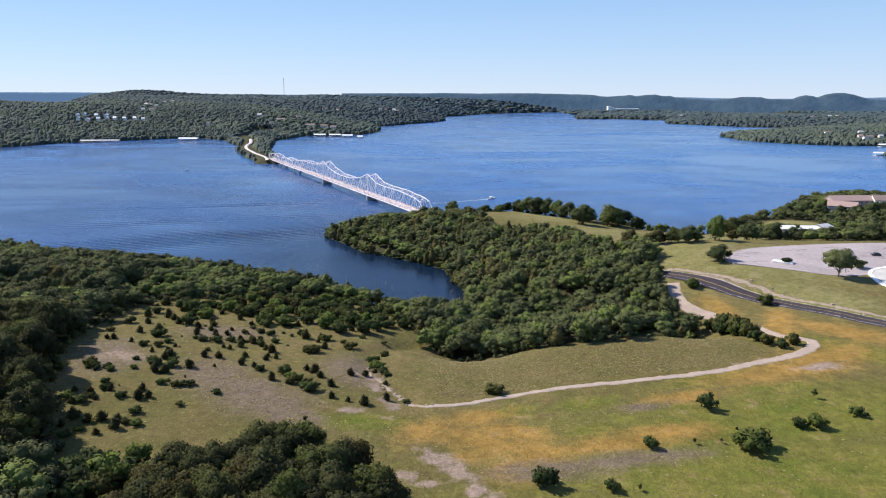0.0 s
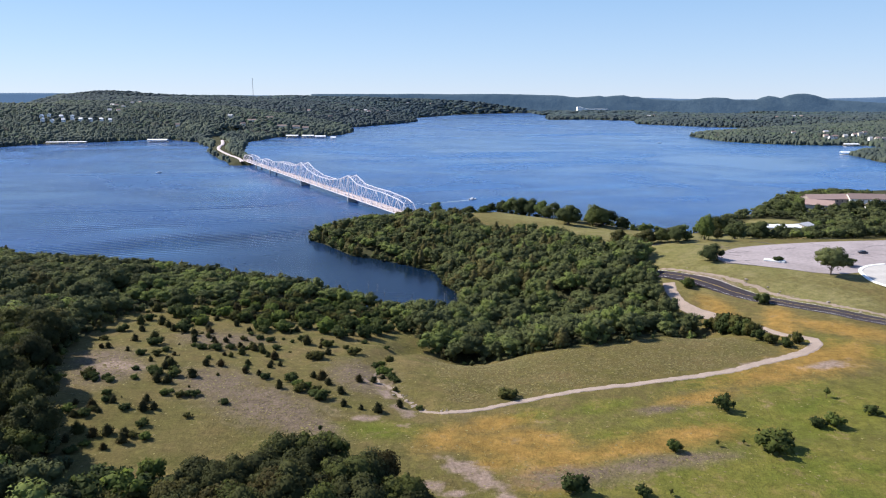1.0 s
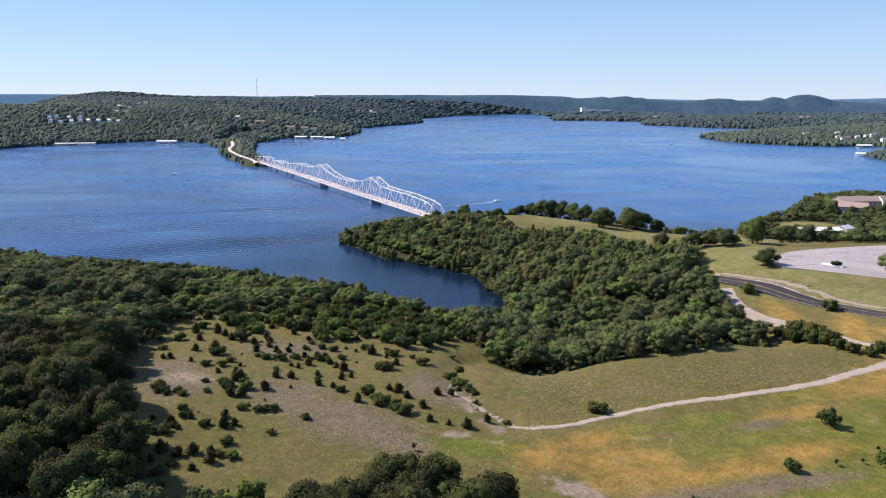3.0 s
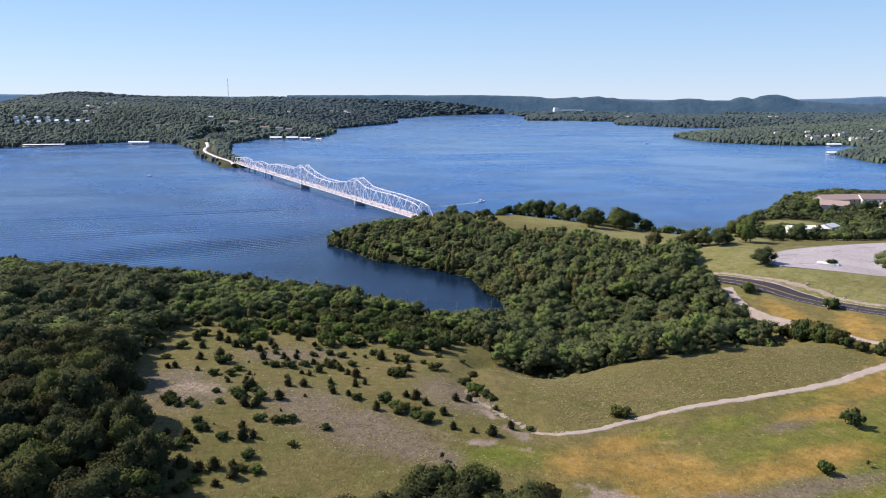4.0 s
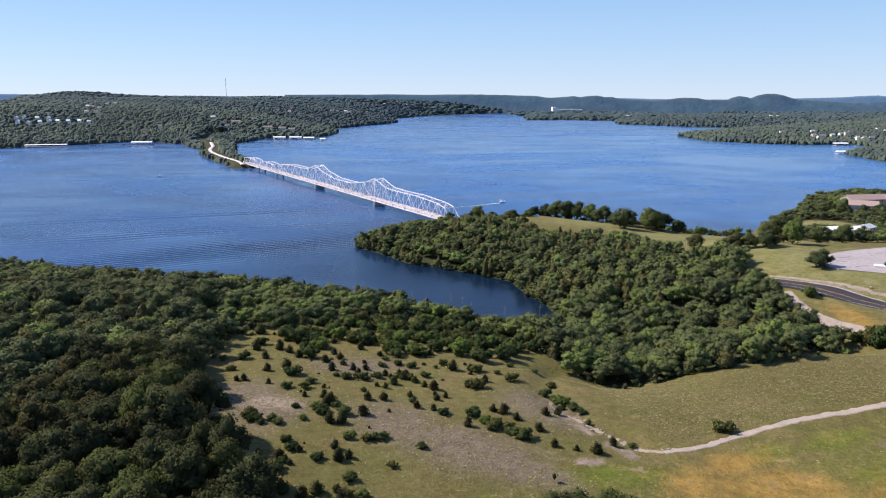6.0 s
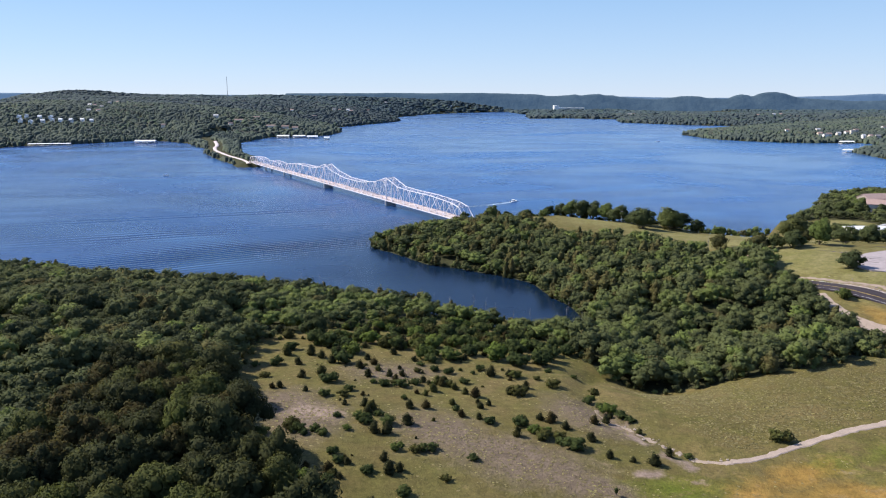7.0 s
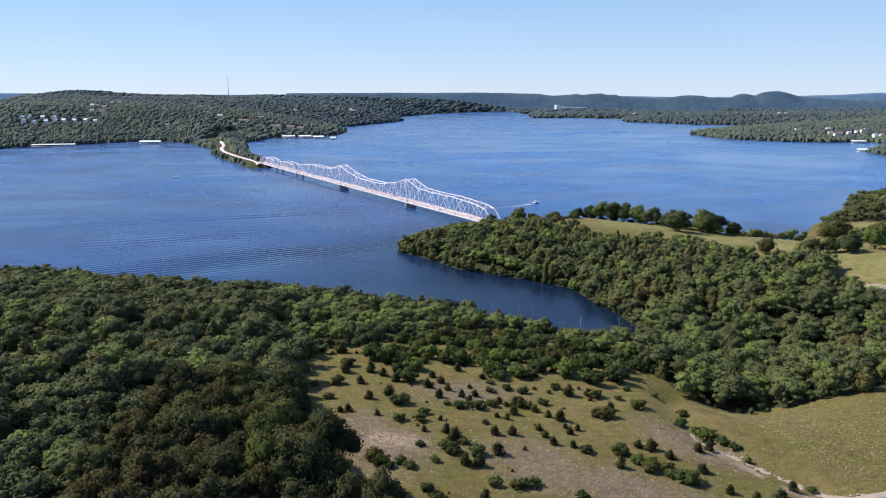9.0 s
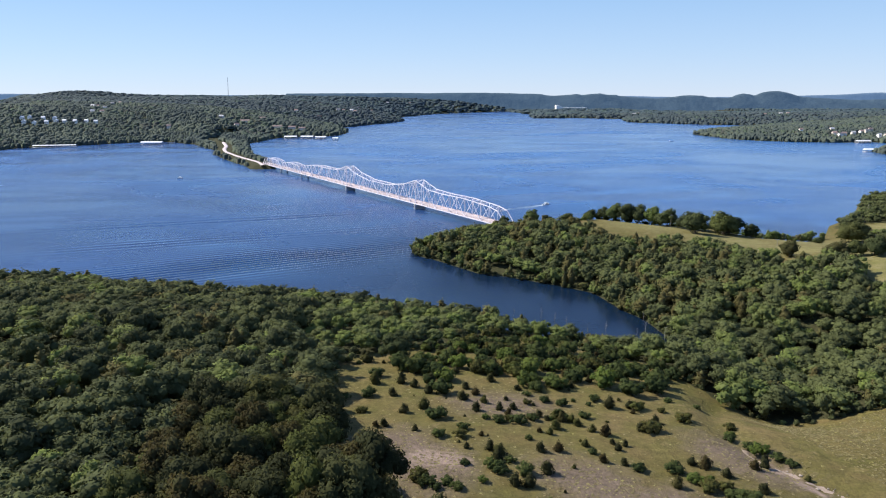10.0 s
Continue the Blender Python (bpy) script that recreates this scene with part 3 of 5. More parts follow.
# ---- the truss bridge ----
BR = Vector((-67.4, 674.5, 0.0))
BD = Vector((-0.4390, 0.8985, 0.0))
BZ = 4.6
bridge = empty("truss_bridge", Matrix.Translation(BR) @ Matrix.Rotation(math.atan2(BD.y, BD.x), 4, "Z"), "white painted steel cantilever truss bridge over the lake", "bridge")
HALF = 4.2


def top_height(s):
    """Height of the top chord over the bottom chord at s metres from the first river pier."""
    peaks = [(-134, 9.5), (-123, 10.5), (-112, 12.6), (-78, 14.4), (-45, 14.2), (-22, 15.0), (0, 21), (21, 15.5), (53, 11.5), (95, 11.5), (127, 15.5), (148, 21), (170, 15.2), (193, 14.2), (226, 14.4), (260, 12.6), (271, 10.5), (282, 9.5)]
    if s <= 282:
        return float(np.interp(s, *zip(*peaks)))
    u = ((s - 282) % 75) / 75
    return 7.5 + 12.5 * u * (1 - u)


def truss_nodes():
    out = []
    for a, b, n in ((-134, 0, 12), (0, 148, 14), (148, 282, 12), (282, 357, 8), (357, 432, 8)):
        out.append([a + (b - a) * k / n for k in range(n + 1)])
    return out


def build_bridge():
    bm = bmesh.new()
    box(bm, -136, 436, -HALF + 0.4, HALF - 0.4, BZ + 0.6, BZ + 1.1)
    part("deck", bm, M["deck"], bridge, "pale concrete road deck")
    for y in (-HALF + 0.7, HALF - 0.7):
        bm = bmesh.new()
        box(bm, -136, 436, y - 0.15, y + 0.15, BZ + 1.1, BZ + 1.9)
        part("parapet", bm, M["deck"], bridge)
    for y in (-HALF - 0.35, HALF + 0.35):
        bm = bmesh.new()
        bar(bm, (-136, y, BZ + 0.35), (436, y, BZ + 0.35), 0.16, 0.75)
        part("fascia_beam", bm, M["steel"], bridge)
    for s in (-134, 0, 148, 282, 357, 432):
        wide = 1.3 if s in (0, 148) else 1.0
        for y in (-HALF, HALF):
            bm = bmesh.new()
            r = bmesh.ops.create_cone(bm, cap_ends=True, segments=16, radius1=wide * 1.15, radius2=wide, depth=BZ + 6)
            bmesh.ops.translate(bm, vec=(s, y, (BZ - 6) / 2), verts=r["verts"])
            part("pier_column", bm, M["concrete"], bridge, "weathered concrete pier column")
        bm = bmesh.new()
        low_, nm = (-5, "pier_wall") if s in (0, 148) else (BZ - 1.4, "pier_cap")
        box(bm, s - 0.7, s + 0.7, -HALF + wide * 0.6, HALF - wide * 0.6, low_, BZ - 0.2)
        part(nm, bm, M["concrete"], bridge)
    spans = truss_nodes()
    for y in (-HALF, HALF):
        for span in spans:
            simple = span[0] >= 282
            lo, hi = BZ + 0.2, lambda s, span=span: BZ + (top_height(min(max(s, span[0] + 0.01), span[-1] - 0.01)))
            bm = bmesh.new()
            bar(bm, (span[0], y, lo), (span[-1], y, lo), 0.55, 0.7)
            part("bottom_chord", bm, M["steel"], bridge)
            first, last = span[0] == -134 or simple, span[-1] == 282 or simple
            tops = span[(1 if first else 0):(len(span) - 1 if last else len(span))]
            for a, b in zip(tops, tops[1:]):
                bm = bmesh.new()
                bar(bm, (a, y, hi(a)), (b, y, hi(b)), 0.55)
                part("top_chord", bm, M["steel"], bridge)
            for end, inner, on in ((span[0], span[1], first), (span[-1], span[-2], last)):
                if on:
                    bm = bmesh.new()
                    bar(bm, (end, y, lo), (inner, y, hi(inner)), 0.55)
                    part("end_post", bm, M["steel"], bridge)
            for k, s in enumerate(tops):
                if s == span[0] and s != 0 and s != 148:
                    continue
                if s == span[-1] and s in (0, 148):
                    continue
                bm = bmesh.new()
                bar(bm, (s, y, lo), (s, y, hi(s)), 0.62 if s in (0, 148) else 0.28)
                part("vertical", bm, M["steel"], bridge)
            for k in range(len(span) - 1):
                a, b = span[k], span[k + 1]
                if (k == 0 and first) or (k == len(span) - 2 and last):
                    continue
                bm = bmesh.new()
                if k % 2 == 0:
                    bar(bm, (a, y, hi(a)), (b, y, lo), 0.34)
                else:
                    bar(bm, (a, y, lo), (b, y, hi(b)), 0.34)
                part("diagonal", bm, M["steel"], bridge)
    done = set()
    for span in spans:
        simple = span[0] >= 282
        first, last = span[0] == -134 or simple, span[-1] == 282 or simple
        for s in span[(1 if first else 0):(len(span) - 1 if last else len(span))]:
            if s in done:
                continue
            done.add(s)
            z = BZ + top_height(s)
            bm = bmesh.new()
            bar(bm, (s, -HALF, z), (s, HALF, z), 0.32)
            if s in (0, 148):
                for q in (0.72, 0.5):
                    bar(bm, (s, -HALF, BZ + q * (z - BZ)), (s, HALF, BZ + q * (z - BZ)), 0.3)
            part("strut", bm, M["steel"], bridge)
        tops = span[(1 if first else 0):(len(span) - 1 if last else len(span))]
        for k, (a, b) in enumerate(zip(tops, tops[1:])):
            bm = bmesh.new()
            za, zb = (BZ + top_height(min(max(q, span[0] + 0.01), span[-1] - 0.01)) for q in (a, b))
            bar(bm, (a, -HALF, za), (b, HALF, zb), 0.22)
            bar(bm, (a, HALF, za), (b, -HALF, zb), 0.22)
            part("lateral_brace", bm, M["steel"], bridge)
    for k in range(57):
        s = -134 + k * 10.0
        bm = bmesh.new()
        box(bm, s - 0.2, s + 0.2, -HALF, HALF, BZ - 0.1, BZ + 0.6)
        part("floor_beam", bm, M["steel"], bridge)


build_bridge()

# ---- trees ----


def crown_arrays(rng, radius, tall, base, lobes, leaves, leaf, cone=False, low=False):
    """A crown of uneven leafy lobes, closed within, with many small leaf clumps over them. Corners and three-sided faces."""
    centres = []
    deep = tall - base
    for k in range(lobes):
        u = (k + 0.5) / lobes
        a = k * 2.4 + rng.uniform(-0.45, 0.45)
        if cone:
            r = radius * (1.0 - 0.66 * u ** 2.0)
            centres.append((math.cos(a) * r * 0.25, math.sin(a) * r * 0.25, base + 0.14 * deep + u * deep * 0.70, r * 0.86, deep / lobes * 1.5))
        elif k == 0:
            centres.append((0.0, 0.0, base + deep * 0.48, radius * 0.62, deep * 0.40))
        else:
            th = math.acos(max(-1.0, 1 - u * (1.35 if low else 1.18)))
            r = radius * rng.uniform(0.22, 0.48)
            q, h = (radius - r * 0.8) * math.sin(th) * rng.uniform(0.7, 1.22), deep * 0.5 - r * 0.6
            centres.append((math.cos(a) * q, math.sin(a) * q, base + deep * 0.46 + h * math.cos(th) * rng.uniform(0.65, 1.2), r, r * rng.uniform(0.72, 0.98)))
    c = np.array(centres)
    size = np.stack([c[:, 3], c[:, 3], c[:, 4]], 1)
    mid, span = np.array([0, 0, base + deep * 0.4]), np.array([radius, radius, deep * 0.6])
    verts, faces, leans, off = [], [], [], 0
    # the closed lobes
    for k in range(len(c)):
        d = LOBE_V * rng.uniform(0.84, 1.14, (len(LOBE_V), 1))
        p = c[k, :3] + d * size[k] * 0.80
        verts.append(p), faces.append(LOBE_F + off)
        leans.append(LOBE_V * 0.75 + (p - mid) / span * 0.5)
        off += len(p)
    # the leaf clumps on them
    w = c[:, 3] ** 2
    pick = rng.choice(len(c), leaves * 3, p=w / w.sum())
    d = rng.normal(size=(leaves * 3, 3))
    d[:, 2] = np.where(rng.uniform(size=len(d)) < 0.72, np.abs(d[:, 2]), d[:, 2])
    d /= np.linalg.norm(d, axis=1)[:, None]
    p = c[pick, :3] + d * size[pick] * rng.uniform(0.82, 1.20, (len(d), 1))
    rel = (p[:, None] - c[None, :, :3]) / size[None]
    keep = np.flatnonzero(np.sort((rel ** 2).sum(-1), axis=1)[:, 0] > 0.62)[:leaves]
    p, d = p[keep], d[keep]
    nrm = d + rng.normal(size=d.shape) * 0.55 + np.array([0, 0, 0.25])
    nrm /= np.linalg.norm(nrm, axis=1)[:, None]
    t = np.cross(nrm, rng.normal(size=nrm.shape))
    t /= np.linalg.norm(t, axis=1)[:, None] + 1e-9
    bt = np.cross(nrm, t)
    s1, s2 = (leaf * rng.uniform(0.55, 1.35, (len(p), 1)) for _ in range(2))
    bend = nrm * leaf * rng.uniform(-0.35, 0.2, (len(p), 1))
    tri = np.stack([p - t * s1 + bend, p + t * s1 * 0.9, p + bt * s2 * 1.25 + bend * 0.5], 1)
    verts.append(tri.reshape(-1, 3)), faces.append(np.arange(len(p) * 3).reshape(-1, 3) + off)
    leans.append(np.repeat(d * 0.75 + (p - mid) / span * 0.5 + np.array([0, 0, 0.1]), 3, 0))
    lean = np.concatenate(leans)
    lean /= np.linalg.norm(lean, axis=1)[:, None] + 1e-9
    return np.concatenate(verts), np.concatenate(faces), lean


# a rough closed lump: three rings and a tip
LOBE_V = np.array([(math.cos(k * 1.2566 + lv * 0.63) * rr, math.sin(k * 1.2566 + lv * 0.63) * rr, zz) for lv, (zz, rr) in enumerate(((-0.62, 0.78), (0.05, 1.0), (0.68, 0.72))) for k in range(5)] + [(0, 0, 1.0)])
LOBE_F = np.array([t for lv in range(2) for k in range(5) for t in ((lv * 5 + k, lv * 5 + (k + 1) % 5, lv * 5 + 5 + k), (lv * 5 + (k + 1) % 5, lv * 5 + 5 + (k + 1) % 5, lv * 5 + 5 + k))] + [(10 + k, 10 + (k + 1) % 5, 15) for k in range(5)])


def trunk_bm(rng, tall, base, radius, thick):
    """A tapered trunk with limbs that reach into the crown."""
    bm = bmesh.new()
    tube(bm, (0, 0, -0.5), (0, 0, base + (tall - base) * 0.35), thick, thick * 0.55, 7)
    for k in range(5):
        a = k * 1.3 + rng.uniform(-0.3, 0.3)
        z0 = base * rng.uniform(0.8, 1.1) + (tall - base) * 0.1
        tube(bm, (0, 0, z0), (math.cos(a) * radius * 0.6, math.sin(a) * radius * 0.6, z0 + (tall - base) * rng.uniform(0.3, 0.5)), thick * 0.45, thick * 0.12, 5)
    return bm


def tree_kind(name, seed, radius, tall, base, lobes, leaves, leaf, leafy, thick, label, category="tree", group="", cone=False, low=False):
    """One tree with trunk and crown, kept away from the place's view as the pattern for its copies."""
    rng = np.random.RandomState(seed)
    root = empty(name, pose(0, -300, 0), label, category, group)
    part("trunk", trunk_bm(rng, tall, base, radius, thick), M["bark"], root)
    v, f, lean = crown_arrays(rng, radius, tall, base, lobes, leaves, leaf, cone=cone, low=low)
    crown = new("crown", mesh_from("crown", v, f, [leafy], bough=lean))
    crown.parent = root
    return root


# woods: many trees in one sheet of stuff
WOOD_KINDS = [crown_arrays(np.random.RandomState(40 + k), 4.0, 9.5, 0.4, 11, 380, 0.37) for k in range(8)]
WOOD_CONES = [crown_arrays(np.random.RandomState(70 + k), 2.5, 9.0, 0.0, 7, 300, 0.34, cone=True) for k in range(3)]
COARSE_KINDS = [crown_arrays(np.random.RandomState(50 + k), 4.0, 9.5, 0.2, 8, 150, 0.56) for k in range(6)]
SCRUB_KINDS = [crown_arrays(np.random.RandomState(60 + k), 4.0, 9.5, 0.0, 3, 42, 0.9) for k in range(5)]
COARSE_CONES = [crown_arrays(np.random.RandomState(80 + k), 2.6, 9.0, 0.0, 5, 120, 0.48, cone=True) for k in range(3)]


def scatter(x0, x1, y0, y1, step, seed):
    r = np.random.RandomState(seed)
    xs, ys = np.meshgrid(np.arange(x0, x1, step), np.arange(y0, y1, step * 0.87))
    xs = xs + (np.arange(xs.shape[0]) % 2)[:, None] * step / 2
    xs, ys = xs + r.uniform(-0.36, 0.36, xs.shape) * step, ys + r.uniform(-0.36, 0.36, xs.shape) * step
    return xs.ravel(), ys.ravel()


def wood_mesh(name, spots, broad, cones, material, smooth=False):
    """Joins many trees into one mesh; spots: x, y, z, size, height factor, tint. The brown end of the tints grows as cones."""
    vs, fs, ts, ns, off = [], [], [], [], 0
    r = np.random.RandomState(5)
    for x, y, z, s, hs, tint in spots:
        kinds = SCRUB_KINDS if cones and s < 0.6 else cones if cones and tint > 0.83 and r.uniform() < 0.75 else broad
        v, f, nv = kinds[r.randint(len(kinds))]
        a = r.uniform(0, 6.283)
        c, q = math.cos(a), math.sin(a)
        vs.append(np.stack([(v[:, 0] * c - v[:, 1] * q) * s + x, (v[:, 0] * q + v[:, 1] * c) * s + y, v[:, 2] * hs + z], 1))
        fs.append(f + off), ts.append(np.full(len(v), tint))
        ns.append(np.stack([nv[:, 0] * c - nv[:, 1] * q, nv[:, 0] * q + nv[:, 1] * c, nv[:, 2]], 1))
        off += len(v)
    return mesh_from(name, np.concatenate(vs), np.concatenate(fs), [material], smooth=smooth, tint=np.concatenate(ts), bough=np.concatenate(ns))


def wood_spots(step, seed, region, low=0.75, high=1.25):
    """Trees of the woods; cedars brown the slopes over the cove."""
    x, y = scatter(*region, step, seed)
    ok = wooded(x, y) & (y > 60 - 0.9 * (x + 60)) & ((x < 150) | (np.random.RandomState(seed + 7).uniform(size=x.shape) < 0.7)) & (edge_distance(x, y, ROAD, False) > 9) & (edge_distance(x, y, TRACK, False) > 4)
    x, y = x[ok], y[ok]
    r = np.random.RandomState(seed + 1)
    out = []
    for a, b in zip(x, y):
        z = ground_z(a, b)
        if z < 0.25:
            continue
        s = r.uniform(low, high)
        u, pick = r.uniform(), r.uniform()
        brown = 0.34 if (-90 < a < 60 and b > 330) else 0.14 if a > -30 else 0.10
        tint = 0.84 + 0.16 * u if pick < brown else 0.70 + 0.08 * u if pick > 0.93 else 0.2 + 0.48 * u if a > -60 else 0.5 * u
        hs = s ** 0.6 * r.uniform(0.75, 1.2)
        if -130 < a < -12 and 232 < b < 335 and not (a < -95 and b < 262):
            # young growth behind the field
            tint, s, hs = (tint if tint > 0.8 else 0.5 + 0.28 * u), s * 0.76, hs * 0.64
        elif (a < -60 and b > 300) or (a < -10 and b > 420):
            # lower trees on the exposed shore and out on the point
            hs *= 0.8
        out.append((a, b, z - 0.3, s, hs, tint))
    return out


# the trees that the camera passes nearest stand singly; the rest is one stretch of woodland
PLACED = set()


def put(root, x, y, size=1.0, turn=0.0, wide=None, sink=0.15):
    """Stands the pattern itself, or a copy of it once that has its place, on the ground."""
    m = pose(x, y, ground_z(x, y) - sink, 0, 0, turn)
    if root.name in PLACED:
        c = copy_thing(root, m)
    else:
        c = root
        PLACED.add(root.name)
        c.matrix_basis = m
    c.scale = (wide or size, wide or size, size)
    return c


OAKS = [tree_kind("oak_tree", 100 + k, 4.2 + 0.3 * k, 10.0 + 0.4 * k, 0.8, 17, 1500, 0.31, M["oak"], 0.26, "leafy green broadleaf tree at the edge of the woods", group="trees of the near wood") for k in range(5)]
spots = wood_spots(6.5, 21, (-330, 430, 60, 760), 0.75, 1.6)
near, rest = [], []
for s_ in spots:
    single = (-150 < s_[0] < -58 and 128 < s_[1] < 216) or inside(np.array([s_[0]]), np.array([s_[1]]), WOODS_FRONT)[0]
    (near if single else rest).append(s_)
r_ = np.random.RandomState(31)
for x, y, z, a, b, c in near:
    front = y < 150 and x > -70
    k = 1.0 if front else 1.12
    if front:
        put(OAKS[r_.randint(5)], x + r_.uniform(-3, 3), y + r_.uniform(-3, 3), 0.95 * r_.uniform(0.85, 1.15), r_.uniform(0, 360), 1.0)
    put(OAKS[r_.randint(5)], x, y, k * r_.uniform(0.8, 1.25), r_.uniform(0, 360), (1.05 if front else 1.0) * r_.uniform(0.8, 1.15))


def low(s):
    """Woods of the ravine and the point grow lower, and lowest at the field's edge."""
    x, y, z, a, b, c = s
    f = 0.66 if x > 150 else 0.9 if x > -30 else 1.0
    return (x, y, z, a * (0.85 if x > 150 else 0.95 if f < 1 else 1.0), b * f, c * (0.7 if x > 150 else 1.0))


rest = [low(s_) for s_ in rest]
close = [q for q in rest if q[1] < 335 and q[0] < 130]
beyond = [q for q in rest if not (q[1] < 335 and q[0] < 130)]
# undergrowth that closes the edge of the woods
r_ = np.random.RandomState(36)
for poly in (WOODS_LEFT[:20], WOODS_COVE[:19]):
    for (x0, y0), (x1, y1) in zip(poly, poly[1:]):
        for k in range(int(math.hypot(x1 - x0, y1 - y0) / 2.2)):
            u = r_.uniform()
            x, y, s_ = x0 + (x1 - x0) * u + r_.normal() * 1.6, y0 + (y1 - y0) * u + r_.normal() * 1.6, r_.uniform(0.22, 0.55)
            beyond.append((x, y, ground_z(x, y) - 0.8, s_, s_ * r_.uniform(0.8, 1.2), r_.uniform()))
# bushes and saplings that overhang the water's edge
r_ = np.random.RandomState(33)
for (x0, y0), (x1, y1) in zip(SHORE_NEAR[3:36], SHORE_NEAR[4:37]):
    n_ = max(1, int(math.hypot(x1 - x0, y1 - y0) / 1.9))
    for k in range(n_):
        x, y = x0 + (x1 - x0) * k / n_ + r_.normal() * 1.2, y0 + (y1 - y0) * k / n_ + r_.normal() * 1.2
        s_ = r_.uniform(0.28, 0.85) * (0.6 if y > 560 else 1.0)
        beyond.append((x, y, max(ground_z(x, y), 0.0) - 0.3 - 1.2 * s_, s_, s_ * r_.uniform(0.8, 1.3), r_.uniform(0.3, 1.0)))
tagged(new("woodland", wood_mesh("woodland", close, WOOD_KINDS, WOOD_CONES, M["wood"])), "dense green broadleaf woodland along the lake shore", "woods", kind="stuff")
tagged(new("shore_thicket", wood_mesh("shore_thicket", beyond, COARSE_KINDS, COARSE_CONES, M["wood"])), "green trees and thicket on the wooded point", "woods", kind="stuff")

# far woods over the lake: low lumps of crowns
def far_kind(seed):
    r = np.random.RandomState(seed)
    v, f = [], []
    for lv, (zz, rr) in enumerate(((0.0, 0.9), (0.62, 0.85))):
        for k in range(5):
            a = k * 1.2566 + lv * 0.5
            q = rr * r.uniform(0.75, 1.2)
            v.append((math.cos(a) * q, math.sin(a) * q, zz + r.uniform(-0.1, 0.1)))
    v.append((0, 0, 0.9))
    v = np.array(v) * (1, 1, 1)
    for lv in range(1):
        for k in range(5):
            q = (lv * 5 + k, lv * 5 + (k + 1) % 5, lv * 5 + 5 + (k + 1) % 5, lv * 5 + 5 + k)
            f += [(q[0], q[1], q[2]), (q[0], q[2], q[3])]
    f += [(5 + k, 5 + (k + 1) % 5, 10) for k in range(5)]
    lean = v * (0.35, 0.35, 0.2) + (0, 0, 0.75)
    lean /= np.linalg.norm(lean, axis=1)[:, None]
    return v, np.array(f), lean


HOMES = [(-887, 1733), (-879, 1751), (-850, 1751), (-832, 1766), (-865, 1691), (-842, 1688), (-824, 1705), (-815, 1731), (-800, 1740), (-783, 1754), (-766, 1774), (-746, 1776)]
FAR_HOMES = [(-879, 2124), (-863, 2111), (-870, 2249), (-868, 2308), (-810, 1932), (-790, 1940), (-829, 2073), (-580, 1763), (-492, 1924), (-364, 2495), (-236, 2749), (-217, 2756), (-188, 2812), (-174, 2788), (-174, 3130), (-112, 3180), (-27, 3985), (100, 4127), (366, 4301), (-438, 1831),
             (1073, 3191), (1114, 3260), (1123, 3160), (1345, 2578), (1456, 2661), (1483, 2659), (1495, 2610), (889, 1629), (977, 1646), (931, 1568), (931, 1547), (947, 1558), (976, 1567), (1007, 1583), (1030, 1596), (1053, 1617), (1007, 1524), (1018, 1517), (1026, 1504), (1156, 1662), (1136, 1609), (1217, 1691)]
MARINA = [(-345, 1862, 22, 12), (-310, 1868, 18, 11), (-285, 1864, 16, 11), (-430, 1900, 22, 11), (-400, 1980, 18, 11)]
FAR_KINDS = [far_kind(k) for k in range(5)]


def far_spots():
    """Crowns on the far shores, closer together where they stand nearer."""
    out = []
    r = np.random.RandomState(77)
    for y0, y1, step in ((1050, 1750, 8.0), (1750, 2300, 11), (2300, 3000, 15.5), (3000, 3900, 24), (3900, 4600, 38)):
        x, y = scatter(-2600 if y0 < 2000 else -3200, 2600 if y0 < 2000 else 3300, y0, y1, step, int(y0))
        ok = (np.abs(x - 0.04 * y) < 0.70 * y + 60)
        x, y = x[ok], y[ok]
        z = height(x, y)
        ok = (z > 0.6) & (edge_distance(x, y, CAUSE, False) > np.where(y < 1300, 13.5, 16))
        ok &= ~((x > 1480) & (x < 2150) & (y > 3900))
        for hx, hy, *_ in HOMES + FAR_HOMES + MARINA:
            ok &= ~((np.abs(x - hx) < 13) & (y > hy - 22) & (y < hy + 8))
        for a, b, c in zip(x[ok], y[ok], z[ok]):
            s = step * 0.66 * r.choice([0.45, 0.65, 1.0, 1.5]) * r.uniform(0.85, 1.15)
            patch = 0.5 + 0.28 * math.sin(a / 47 + math.sin(b / 80) * 2) * math.sin(b / 61 + 1.3) + r.uniform(-0.2, 0.2)
            out.append((a, b, c - 0.5, s, r.uniform(4.5, 10.0) * (1 + step / 60), patch))
    return out


fs_ = far_spots()
# the farther the woods stand, the more haze their leaf colour holds
for nm, y0, y1, mt, lb in (("shore_woods", 0, 2300, "far_wood_haze", "green woods on the far shore of the lake"), ("hill_woods", 2300, 3300, "hill_wood_haze", "wooded hills beyond the lake"), ("distant_woods", 3300, 9000, "distant_wood_haze", "distant wooded ridges")):
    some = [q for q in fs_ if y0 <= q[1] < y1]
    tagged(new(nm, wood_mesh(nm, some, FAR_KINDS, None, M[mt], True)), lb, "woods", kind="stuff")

# ---- distant skyline ----


